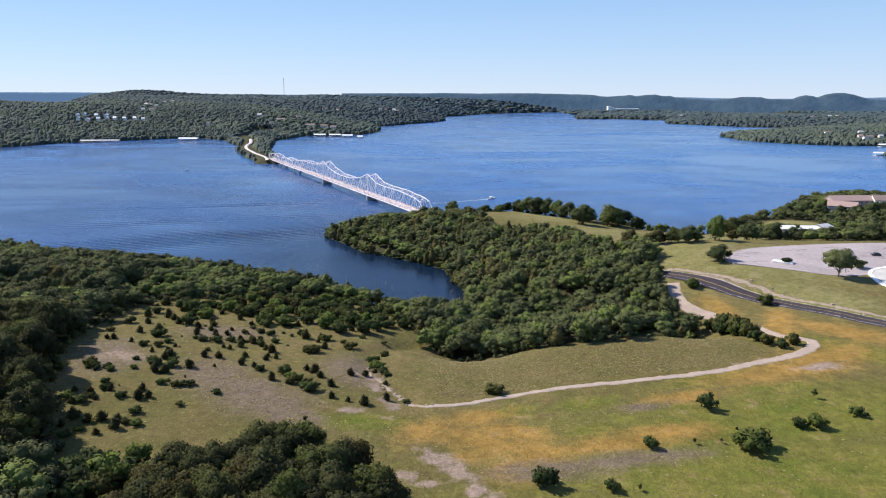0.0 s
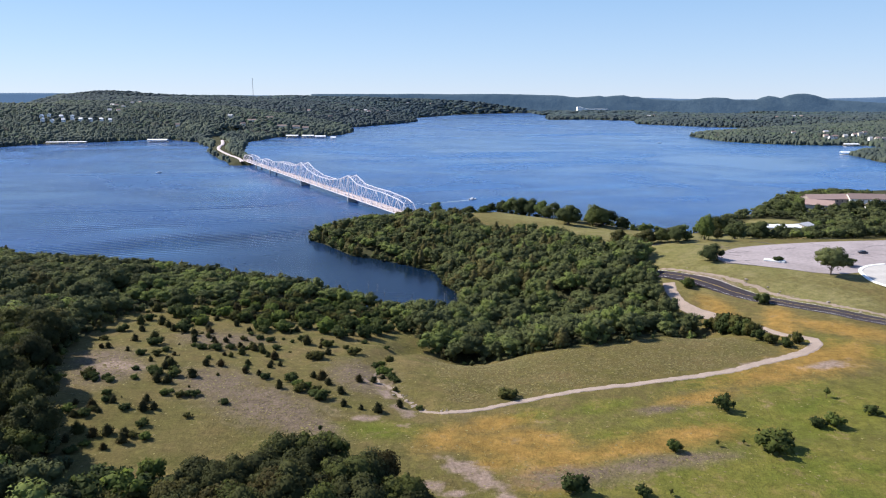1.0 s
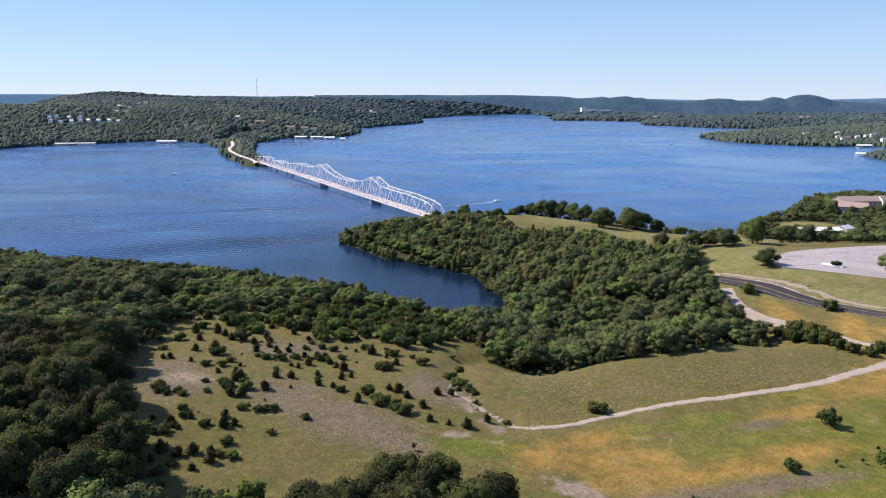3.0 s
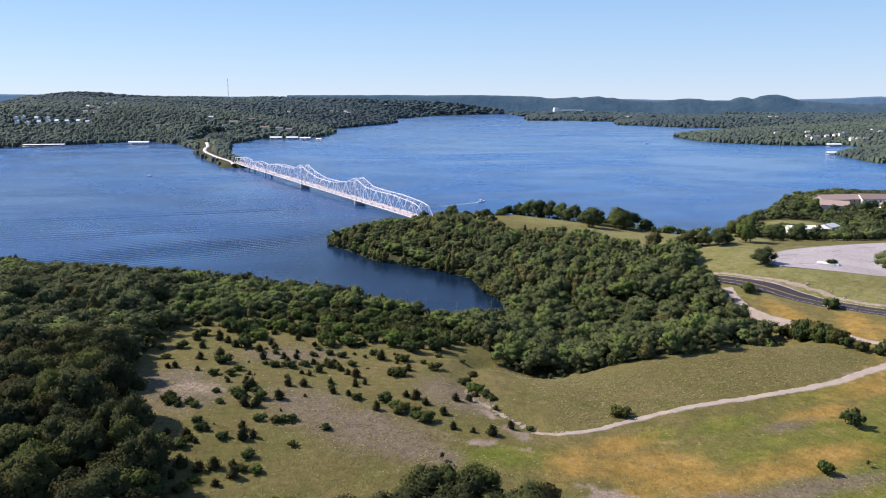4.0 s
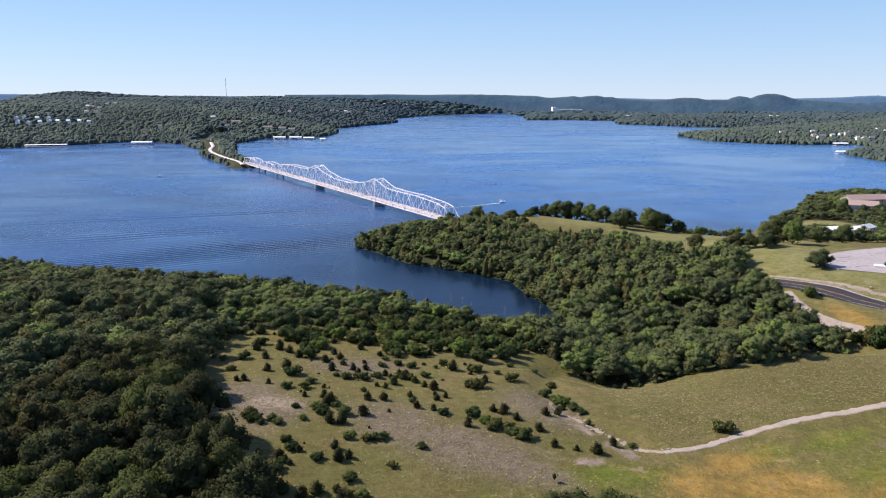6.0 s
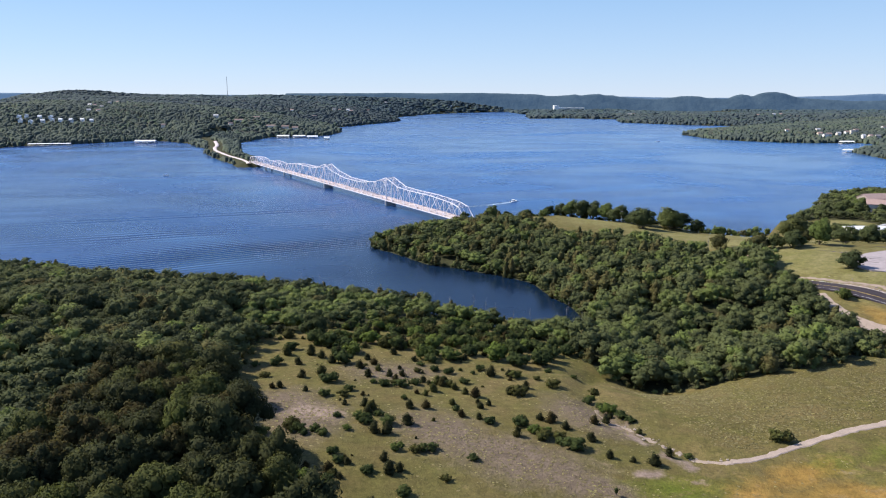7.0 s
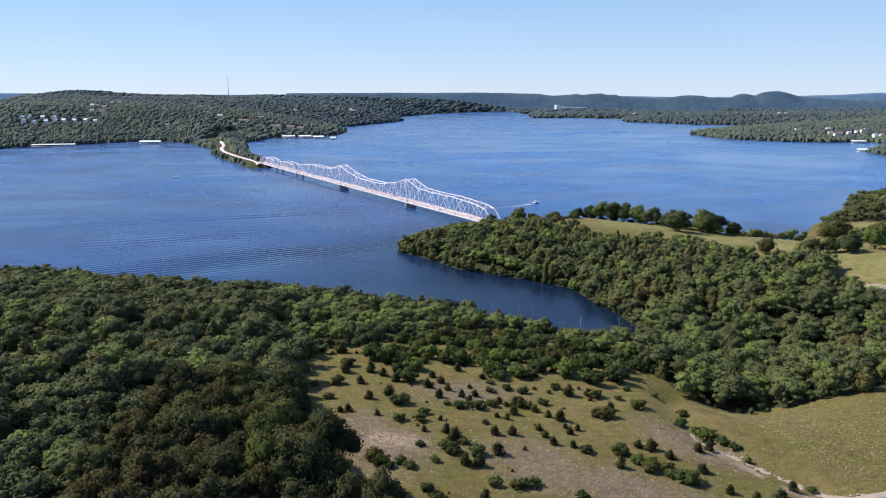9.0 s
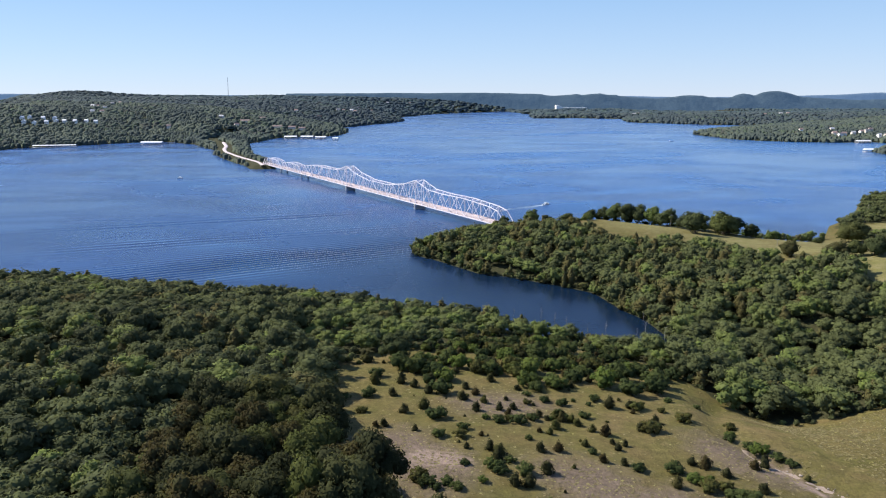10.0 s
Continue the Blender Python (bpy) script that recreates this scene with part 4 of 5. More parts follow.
def skyline(name, crest, y, front, material, label):
    """A far ridge that bends round the lake, with a rounded, uneven crest; crest: x and height along it."""
    x = np.linspace(crest[0][0], crest[-1][0], 420)
    z = np.interp(x, *zip(*crest)) + 0.8 * ripple(x, x * 0, 300, 8) + 0.5 * ripple(x, x * 0, 70, 9)
    line = y - 0.09 * np.maximum(x, 0) - 0.11 * np.maximum(-x, 0)
    rows = []
    for k, (u, v) in enumerate(((-1, 0), (-0.7, 0.3), (-0.4, 0.62), (-0.15, 0.9), (0, 1.0), (0.2, 0.8))):
        rows.append(np.stack([x, line + front * u + front * 0.12 * ripple(x, x * 0, 500, 20 + k) * (v < 0.9), z * v - 4 * (1 - v) + 5 * (0 < v < 0.9) * ripple(x, x * 0, 420, 30 + k)], 1))
    v = np.concatenate(rows)
    i = np.arange(len(x) * len(rows)).reshape(len(rows), len(x))
    f = np.stack([i[:-1, :-1], i[:-1, 1:], i[1:, 1:], i[1:, :-1]], -1).reshape(-1, 4)
    return tagged(new(name, mesh_from(name, v, f, [material], smooth=True)), label, "hills", kind="structure")


def haze_glow_mat(name, color, glow):
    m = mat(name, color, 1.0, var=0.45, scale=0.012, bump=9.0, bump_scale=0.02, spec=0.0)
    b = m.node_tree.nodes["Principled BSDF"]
    # emission adds the pale blue of distance haze, though hills give no light
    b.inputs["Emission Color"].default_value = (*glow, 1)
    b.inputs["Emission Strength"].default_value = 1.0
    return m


# haze in bluish base colour and faint glow, stronger on the farther ridge
hill_mat = haze_glow_mat("haze_glow_hills", (0.042, 0.058, 0.064), (0.020, 0.040, 0.076))
ridge_mat = haze_glow_mat("haze_glow_ridge", (0.050, 0.065, 0.080), (0.060, 0.105, 0.185))
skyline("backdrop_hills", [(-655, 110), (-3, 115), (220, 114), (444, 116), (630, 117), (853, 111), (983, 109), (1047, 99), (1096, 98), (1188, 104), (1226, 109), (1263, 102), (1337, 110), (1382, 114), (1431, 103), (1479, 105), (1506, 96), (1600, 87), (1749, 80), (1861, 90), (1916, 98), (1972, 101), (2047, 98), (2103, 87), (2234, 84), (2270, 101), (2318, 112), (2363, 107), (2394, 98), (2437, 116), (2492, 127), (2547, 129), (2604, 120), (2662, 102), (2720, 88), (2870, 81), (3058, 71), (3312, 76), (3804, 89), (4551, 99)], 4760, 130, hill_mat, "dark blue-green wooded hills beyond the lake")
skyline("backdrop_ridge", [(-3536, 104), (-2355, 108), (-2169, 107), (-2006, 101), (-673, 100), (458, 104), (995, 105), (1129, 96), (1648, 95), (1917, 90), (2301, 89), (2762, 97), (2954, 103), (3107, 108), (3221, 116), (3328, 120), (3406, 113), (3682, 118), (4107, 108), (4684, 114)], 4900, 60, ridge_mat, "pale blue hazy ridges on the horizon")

# ---- roads, track and car park ----


def smooth_line(pts, step):
    """A rounded line through the points, in steps of about that many metres."""
    p = [Vector((x, y)) for x, y in pts]
    p = [p[0] * 2 - p[1]] + p + [p[-1] * 2 - p[-2]]
    out = []
    for a, b, c, d in zip(p, p[1:], p[2:], p[3:]):
        n = max(2, int((c - b).length / step))
        for k in range(n):
            t = k / n
            out.append(0.5 * ((2 * b) + (c - a) * t + (2 * a - 5 * b + 4 * c - d) * t * t + (3 * b - a - 3 * c + d) * t ** 3))
    return out + [p[-2]]


def ribbon(pts, left, right, lift, thick=0.5, step=1.5, cols=4, wobble=0.0, zs=None, taper=0.0):
    """A strip of ground along a line, from left to right of it in metres, laid on the ground."""
    line = smooth_line(pts, step)
    r = np.random.RandomState(3)
    v, f = [], []
    for k, p in enumerate(line):
        q = line[min(k + 1, len(line) - 1)] - line[max(k - 1, 0)]
        nrm = Vector((q.y, -q.x)).normalized()
        w_ = 1 + taper * (1 - 2 * k / len(line))
        wl, wr = left * w_ + wobble * r.uniform(-1, 1), right * w_ + wobble * r.uniform(-1, 1)
        for c in range(cols + 1):
            o = p + nrm * (wl + (wr - wl) * c / cols)
            z = zs(p) if zs else max(ground_z(o.x, o.y), ground_z(p.x, p.y) - 0.5)
            v.append((o.x, o.y, z + lift - (thick if c in (0, cols) else 0)))
    n = cols + 1
    for k in range(len(line) - 1):
        for c in range(cols):
            f.append((k * n + c, k * n + c + 1, (k + 1) * n + c + 1, (k + 1) * n + c))
    return np.array(v), np.array(f)


def laid(name, pts, left, right, lift, material, label, kind="structure", parent=None, **kw):
    v, f = ribbon(pts, left, right, lift, **kw)
    ob = new(name, mesh_from(name, v, f, [material], smooth=False))
    if parent:
        ob.parent = parent
        return ob
    return tagged(ob, label, name, kind=kind)


road = laid("road", ROAD, -4.4, 4.4, 0.35, M["asphalt"], "dark two-lane asphalt road with painted edge lines", cols=8)
for a, b, mt in ((-3.75, -3.63, "white"), (3.63, 3.75, "white"), (0.08, 0.18, "yellow"), (-0.18, -0.08, "yellow")):
    laid("road_line", ROAD, a, b, 0.37, M[mt], "", parent=road, cols=1, thick=0.0)
laid("gravel_track", TRACK, -2.75, 2.75, 0.13, M["gravel"], "pale gravel track round the meadow", wobble=0.4, taper=0.5)
laid("roadside_cut", [(109, 325), (117, 313.5), (128, 297), (139, 279), (151, 261.5), (166, 239), (190, 208)], -1.6, 1.4, 0.2, M["wash"], "stony bare cutting beside the road", wobble=0.9, step=1.2)
WASH = [(1, 172.3), (-5, 172.6), (-10.2, 178.5), (-14.5, 186), (-17.8, 192.5), (-21.5, 199), (-22, 206)]
laid("dirt_wash", WASH, -1.0, 1.0, 0.12, M["wash"], "pale eroded gully with bare stones", wobble=0.7, step=1.0, taper=0.4)

def causeway_z(p):
    return 5.6 + max(0.0, (p.y - 1300) * 0.02)


laid("causeway_road", CAUSE[:7], -3.3, 3.3, 0.1, M["deck"], "pale concrete causeway road that leads to the bridge", zs=causeway_z, step=6, cols=4, thick=1.0)
laid("approach_road", [(-18, 556), (-10, 540), (-2, 529)], -3.5, 3.5, 0.3, M["asphalt"], "narrow approach road at the bridge end", step=3)


def slab(name, pts, z, thick, material, label):
    """A flat paved area of that outline."""
    bm = bmesh.new()
    top = [bm.verts.new((x, y, z)) for x, y in pts]
    face = bm.faces.new(top)
    if face.normal.z < 0:
        face.normal_flip()
    r = bmesh.ops.extrude_face_region(bm, geom=[face])
    bmesh.ops.translate(bm, vec=(0, 0, -thick), verts=[q for q in r["geom"] if isinstance(q, bmesh.types.BMVert)])
    bmesh.ops.recalc_face_normals(bm, faces=bm.faces)
    return tagged(part(name, bm, material), label, "pavement", kind="structure")


def rounded(pts, step=3):
    loop = list(pts) + [pts[0]]
    return [(p.x, p.y) for p in smooth_line(loop, step)[:-1]]


LOT = [(137, 317), (136, 326), (143, 337), (160, 350), (197, 360), (238, 365), (300, 366), (318, 345), (312, 312), (262, 300), (216, 311), (200, 303), (187, 296), (172, 294.5), (158, 304)]
slab("car_park", rounded(LOT), LOT_Z + 0.16, 1.2, M["old_asphalt"], "weathered pale grey car park with cracks and patches")
DRIVE = [(206, 309.5), (198, 306), (191.5, 299.5), (187.5, 291), (185, 279), (190, 268), (210, 262), (250, 270), (255, 298), (225, 309)]
slab("drive_loop", rounded(DRIVE), LOT_Z + 0.24, 1.0, M["concrete"], "pale concrete drive loop beside the car park")
wall_line = [(210, 311.5), (204, 310), (197, 306.5), (190.5, 300), (186.5, 291), (184, 279), (189, 267), (210, 260.5)]
bm = bmesh.new()
line = smooth_line(wall_line, 1.5)
for a, b in zip(line, line[1:]):
    bar(bm, (a.x, a.y, LOT_Z + 0.1), (b.x, b.y, LOT_Z + 0.1), 1.6, 0.4)
tagged(part("retaining_wall", bm, M["white"]), "low curved white concrete retaining wall", "wall", kind="structure")
bm = bmesh.new()
box(bm, -4.6, 4.6, -1.9, 1.9, -0.2, 0.55)
bmesh.ops.bevel(bm, geom=bm.edges[:], offset=0.15, segments=2, affect="EDGES")
island = part("planter_island", bm, M["white"])
island.matrix_basis = pose(160.5, 318.2, LOT_Z + 0.3, 0, 0, -35)
tagged(island, "low white kerbed planter island in the car park", "planter")


def cracks():
    """Dark mended cracks across the old asphalt."""
    r = np.random.RandomState(9)
    bm = bmesh.new()
    for k in range(26):
        x, y = r.uniform(146, 235), r.uniform(318, 356)
        a = r.choice([0.5, 2.1]) + r.uniform(-0.3, 0.3)
        for j in range(r.randint(2, 6)):
            nx, ny = x + math.cos(a) * r.uniform(2, 4), y + math.sin(a) * r.uniform(2, 4)
            bar(bm, (x, y, LOT_Z + 0.165), (nx, ny, LOT_Z + 0.165), 0.03, r.uniform(0.08, 0.22))
            x, y, a = nx, ny, a + r.uniform(-0.5, 0.5)
    return bm


ck = part("crack_filling", cracks(), M["patch"])
tagged(ck, "dark crack filling on the old car park", "asphalt", kind="stuff")

# ---- single trees, cedars and bushes ----
r_ = np.random.RandomState(52)
LONE = [tree_kind("lone_tree", 200 + k, 5.6, 10.0, -1.2, 13, 1300, 0.44, M["lone"], 0.32, "broad leafy tree standing alone on mown grass", low=True) for k in range(3)]
CEDARS = [tree_kind("cedar", 220 + k, 1.15, 2.1, -0.15, 4, 220, 0.20, M["cedar"], 0.09, "small dark green cedar in the rough field", "cedar", "cedars of the field", cone=True) for k in range(4)]
BUSHES = [tree_kind("bush", 240 + k, 2.0, 2.4, -0.2, 9, 270, 0.27, M["bush"], 0.08, "spreading green bush in the dry grass", "bush", "bushes of the field", low=True) for k in range(4)]
SAPLING = tree_kind("sapling", 260, 0.9, 3.2, 0.5, 5, 200, 0.17, M["bush"], 0.05, "slim young tree in the meadow", "sapling")
CEDAR_AT = [(-97.0, 242.9), (-93.4, 238.1), (-92.2, 247.5), (-103.2, 235.2), (-100.7, 222.7), (-105.8, 214.6), (-98.6, 211.5), (-95.7, 225.7), (-85.1, 232.9), (-82.5, 224.7), (-79.6, 230.6), (-76.3, 225.5), (-82.9, 242.1), (-80.8, 237.1), (-89.2, 253.4), (-88.0, 201.3), (-82.9, 200.8), (-81.2, 198.8),
            (-80.6, 185.1), (-77.8, 184.9), (-71.8, 200.5), (-67.6, 201.0), (-72.9, 190.6), (-60.6, 204.1), (-59.3, 195.6), (-55.1, 194.3), (-58.7, 216.7), (-56.2, 212.8), (-53.7, 210.6), (-53.8, 205.6), (-51.1, 204.6), (-53.7, 202.2), (-69.6, 219.3), (-67.1, 222.0), (-63.0, 221.1), (-67.1, 210.6), (-61.9, 219.4), (-74.8, 222.0), (-72.7, 226.4), (-52.3, 244.5), (-45.1, 250.6), (-43.9, 214.0), (-40.7, 216.1)]
CEDAR_AT += [(-89.7, 167.0), (-77.5, 167.1), (-78.5, 171.9), (-75.4, 168.1), (-82.2, 196.5), (-77.1, 154.5), (-79.2, 148.0), (-87.7, 154.9), (-83.7, 153.2), (-81.0, 154.4), (-88.5, 150.6), (-76.3, 151.1), (-41.2, 228.6), (-38.3, 218.5), (-30.6, 182.3), (-29, 173.8), (-24.4, 171.9), (-19.9, 170.7), (-39.7, 195), (-37.2, 193.8), (-34.8, 189.2), (-47.6, 184.4),
             (-26.5, 193), (-22.5, 196), (-16, 190), (-14.6, 175.8), (-20, 200), (-60.9, 222.8), (-64.8, 214.5), (-59.5, 219.0), (-65.5, 219.8)]
BUSH_AT = [(-84.0, 192.3), (-82.5, 190.5), (-87.2, 212.5), (-93.5, 208.1), (-88.5, 207.8), (-92.8, 219.3), (-78.1, 217.6), (-73.4, 217.0), (-39.5, 227.6), (-49.0, 233.9), (-75.8, 177.2), (-68.0, 177.3), (-52.8, 191.8), (-94.0, 185.2), (-92.2, 183.4), (-97.8, 185.2), (-99.5, 187.0), (-109.4, 235.0), (-111.1, 223.8), (-79.6, 195.2), (-77.4, 189.8), (-59.0, 230.0),
           (-71.5, 176.4), (-69.9, 177.2), (-66.1, 164.7), (-82.0, 166.9), (-74.9, 159.2), (-72.0, 153.2), (-75.1, 153.7), (-96.2, 183.4), (-105.5, 182.2), (-94.3, 164.4), (-94.4, 158.9), (-83.7, 149.3), (-85.4, 146.4)]
BUSH_AT += [(-30, 219.9), (-19.9, 233.6), (-18.6, 218.3), (-35.4, 178.2), (-37.6, 183.9), (-41.6, 183.2), (-45.2, 191.1), (-59.5, 172.9), (-33.2, 226.4), (-27.7, 235.3), (-41.5, 213.5), (-9.3, 177.2), (15.2, 181.1), (13.6, 181), (-38, 181), (-43, 187), (-40.5, 186), (-36.0, 181), (-20.5, 206), (-22.5, 211), (-19.5, 203), (-21, 214), (-17.5, 199), (-16.2, 196)]
TALL_AT = [(-73.2, 256.4), (-77.5, 257.9), (-86.2, 266.7), (-64.7, 245.9), (-61, 258.6), (-75.2, 286.2), (-69.6, 290), (-60.4, 290), (-48.9, 263.6), (-45.8, 281.4), (-39.3, 272.3), (-34.5, 255), (-53, 262.2), (-90.4, 254.3), (-50, 250), (-57, 244), (-66, 270), (-42, 246),
           (-36, 240), (-28, 244), (-24, 252), (-30, 262), (-82, 262), (-95, 258), (-55, 276), (-40, 290), (-50, 295), (-100, 262)]
for x, y in CEDAR_AT:
    s = r_.uniform(0.65, 1.3)
    put(CEDARS[r_.randint(4)], x, y, s, r_.uniform(0, 360), s * r_.uniform(0.9, 1.15))
for x, y in BUSH_AT:
    s = r_.uniform(0.6, 1.35) * (0.7 if x < -66 and y < 180 else 1.0)
    put(BUSHES[r_.randint(4)], x, y, s * 0.9, r_.uniform(0, 360), s)
for x, y in TALL_AT:
    s = r_.uniform(1.3, 2.1)
    put(BUSHES[r_.randint(4)], x, y, s * 1.1, r_.uniform(0, 360), s)
# scrub that thickens towards the woods
for k in range(440):
    u = r_.uniform()
    x, y = (-56 + r_.normal() * 28, 280 + r_.normal() * 21) if u < 0.62 else ((-62 + r_.normal() * 18, 222 + r_.normal() * 14) if u < 0.78 else (-84 + r_.normal() * 9, 155 + r_.normal() * 13))
    if wooded(np.array([x]), np.array([y]))[0] or x > -24 + 0.9 * (y - 235) or (x > -30 and y < 215) or y < 128 or x < -116:
        continue
    s = r_.uniform(0.5, 1.7) if u < 0.62 else r_.uniform(0.25, 0.8)
    put((CEDARS if r_.uniform() < 0.4 else BUSHES)[r_.randint(4)], x, y, s, r_.uniform(0, 360), s * r_.uniform(0.8, 1.2))
# bushes along the track and trees of the meadow
for x, y, s in ((103.5, 256, 1.3), (105.5, 251, 1.9), (107, 246, 2.0), (107.8, 241, 1.9), (107.8, 236, 1.7), (107.6, 231, 1.5), (107.8, 226, 1.3), (109.3, 221.5, 1.2), (112, 217, 1.0), (117.5, 220.5, 1.1), (110.4, 296, 1.5), (104.5, 247, 1.4), (105.5, 238, 1.2)):
    put(BUSHES[r_.randint(4)], x, y, s * r_.uniform(1.15, 1.6), r_.uniform(0, 360), s * 1.1)
for x, y, s, w in ((69.5, 168.5, 1.9, 1.35), (71.7, 147.3, 2.0, 2.3), (92.6, 158, 1.45, 1.2), (88.5, 158, 1.1, 1.0), (106, 164, 1.1, 1.1), (35.2, 129.5, 1.0, 0.9), (21.5, 131, 1.7, 1.5), (48.3, 147.6, 1.25, 0.9), (130.6, 268.8, 1.9, 1.6), (189.9, 308.6, 1.9, 1.9), (162, 317.6, 1.1, 1.2)):
    put(BUSHES[r_.randint(4)], x, y, s, r_.uniform(0, 360), w, sink=-0.3 if y == 317.6 else 0.15)
for x, y, s in ((100.7, 175, 1.0), (59.3, 149, 0.6), (50, 147, 0.7), (-33, 158, 0.7), (66, 150, 0.5), (41, 129, 0.6)):
    put(SAPLING, x, y, s, r_.uniform(0, 360))
SHADE = tree_kind("shade_tree", 275, 6.6, 13.5, 1.2, 24, 2200, 0.34, M["pale_leaf"], 0.36, "large light green shade tree beside the car park", low=True)
put(SHADE, 172, 292, 1.0, 40)
put(LONE[1], 132.5, 324.5, 0.85, 200, 0.95)
for x, y, s, w in ((9, 566, 0.95, 0.75), (36, 566, 0.6, 0.6), (54, 566, 0.7, 0.6), (62, 562, 0.85, 0.7), (69, 556, 1.15, 0.9), (76, 552, 1.2, 1.0), (83, 547, 1.2, 1.0), (90, 538, 1.15, 0.9), (97, 527, 1.1, 0.9), (101, 492, 1.15, 0.85), (106, 512, 1.0, 0.9),
                   (124, 500, 1.3, 1.1), (131, 508, 1.1, 1.0), (112, 406, 0.9, 0.8), (119, 378, 0.9, 0.9), (127, 376, 0.8, 0.8), (134, 372, 0.95, 0.95), (150, 374, 1.45, 1.1), (160, 500, 0.5, 0.5), (206, 485, 1.2, 1.1), (192, 450, 0.7, 0.7), (172, 470, 0.45, 0.5), (46, 548, 0.5, 0.5), (22, 570, 0.5, 0.5), (140, 376, 0.6, 0.7),
                   (-14, 556, 1.0, 0.8), (-20, 545, 0.8, 0.8), (142, 497, 0.8, 0.6), (-101, 270, 1.0, 0.95), (91, 288, 0.8, 0.7), (91, 297, 0.85, 0.75), (95, 311, 0.75, 0.7), (101, 321, 0.65, 0.65)):
    far_end = y > 480 and x > 0
    put(LONE[r_.randint(3)], x, y, s * (1.18 if far_end else 1.0), r_.uniform(0, 360), w * (1.5 if far_end else 1.1) * r_.uniform(0.8, 1.25))


def dead_tree(seed, tall):
    """A bare grey trunk with a few broken limbs."""
    r = np.random.RandomState(seed)
    root = empty("dead_tree", pose(0, 0, 0), "bare grey dead tree standing at the water's edge", "dead tree", "drowned trees of the cove")
    bm = bmesh.new()
    tube(bm, (0, 0, -3), (0.2, 0.1, tall * 0.55), 0.16, 0.10, 6)
    tube(bm, (0.2, 0.1, tall * 0.55), (0.1, 0.3, tall), 0.10, 0.03, 6)
    part("trunk", bm, M["dead_wood"], root)
    for k in range(9):
        z, a, q = tall * r.uniform(0.3, 0.95), r.uniform(0, 6.283), tall * r.uniform(0.08, 0.2)
        bm = bmesh.new()
        tube(bm, (0.1, 0.1, z), (0.1 + math.cos(a) * q, 0.1 + math.sin(a) * q, z + q * 0.9), 0.06, 0.02, 5)
        part("branch", bm, M["dead_wood"], root)
    return root


DEAD = [dead_tree(k, 7.0 + k) for k in range(2)]
for k, (x, y, s) in enumerate(((-34, 356, 0.9), (-25, 346, 0.6), (-11, 335, 0.8), (-1, 326, 0.7), (5, 332, 1.0), (-87, 497, 0.7), (-81, 493, 0.6), (-93, 499, 0.5), (-45, 362, 0.6), (110, 414, 1.0), (-18, 338, 0.5), (9, 322, 0.9), (12, 336, 0.7), (3, 314, 0.8), (-6, 322, 0.6), (11, 350, 0.6), (-90, 494, 0.45), (-85, 489, 0.6), (-97, 502, 0.35), (-29, 351, 0.7), (-52, 370, 0.5), (290, 585, 1.2), (284, 590, 1.0), (296, 590, 0.8), (170, 520, 0.8))):
    m = pose(x, y, max(ground_z(x, y), -0.2), 0, 0, k * 50)
    d = DEAD[k % 2] if k < 2 else copy_thing(DEAD[k % 2], m)
    d.matrix_basis = m
    d.scale = (s, s, s)

# underbrush along the shore of the point
for k in range(60):
    u = r_.uniform()
    x, y = np.interp(u, [0, 0.25, 0.45, 0.6, 0.8, 1.0], [5, 55, 84, 104, 135, 182]), np.interp(u, [0, 0.25, 0.45, 0.6, 0.8, 1.0], [580, 572, 550, 535, 524, 494])
    s = r_.uniform(0.7, 1.6)
    put(BUSHES[r_.randint(4)], x + r_.normal() * 2.5, y + r_.normal() * 3, s, r_.uniform(0, 360), s)
for k in range(16):
    s = r_.uniform(1.3, 2.5)
    put(BUSHES[r_.randint(4)], -74 + r_.normal() * 7, 123 + r_.normal() * 7, s, r_.uniform(0, 360), s * r_.uniform(0.8, 1.1))


MEADOW = [(-6, 236), (-2, 180), (8, 177), (40, 188), (80, 198), (106, 212), (104, 228), (96, 244), (74, 231), (42, 225), (14, 230)]


def tufts(count, seed):
    """Clumps of long dry grass and low weeds, thickest in the unmown meadow and on the weedy patches."""
    r = np.random.RandomState(seed)
    x, y = r.uniform(-118, 110, count * 5), r.uniform(118, 300, count * 5)
    meadow = inside(x, y, MEADOW)
    weedy = patches(x, y, WEEDS)
    dens = np.where(meadow, 0.75 + 0.3 * ripple(x, y * 2.5, 9, 12), 0.03 + 0.4 * weedy + 0.03 * ripple(x, y, 17, 13))
    ok = ~wooded(x, y) & (edge_distance(x, y, TRACK, False) > 3.2) & (edge_distance(x, y, ROAD, False) > 6) & (r.uniform(size=x.shape) < dens)
    x, y, meadow = x[ok][:count], y[ok][:count], meadow[ok][:count]
    v, f, t = [], [], []
    for a, b, tall in zip(x, y, meadow):
        z, s, h, tint = ground_z(a, b), r.uniform(0.18, 0.42), r.uniform(0.04, 0.12), r.uniform(0.1, 0.66)
        if tall:
            s, h = s * 1.1, r.uniform(0.06, 0.2)
        u = r.uniform(0, 6.283)
        for j in range(4):
            c, q = math.cos(u + j * 1.57), math.sin(u + j * 1.57)
            n = len(v)
            v += [(a - q * s * 0.5, b + c * s * 0.5, z + h * 0.6), (a + q * s * 0.5, b - c * s * 0.5, z + h), (a + c * s * 1.2, b + q * s * 1.2, z + 0.02)]
            f.append((n, n + 1, n + 2))
            t += [tint] * 3
    return mesh_from("grass_tufts", v, f, [M["tuft"]], tint=t, bough=np.tile((0.0, 0.0, 1.0), (len(v), 1)))


tagged(new("grass_tufts", tufts(19000, 4)), "clumps of long dry grass in the field", "grass", kind="stuff")


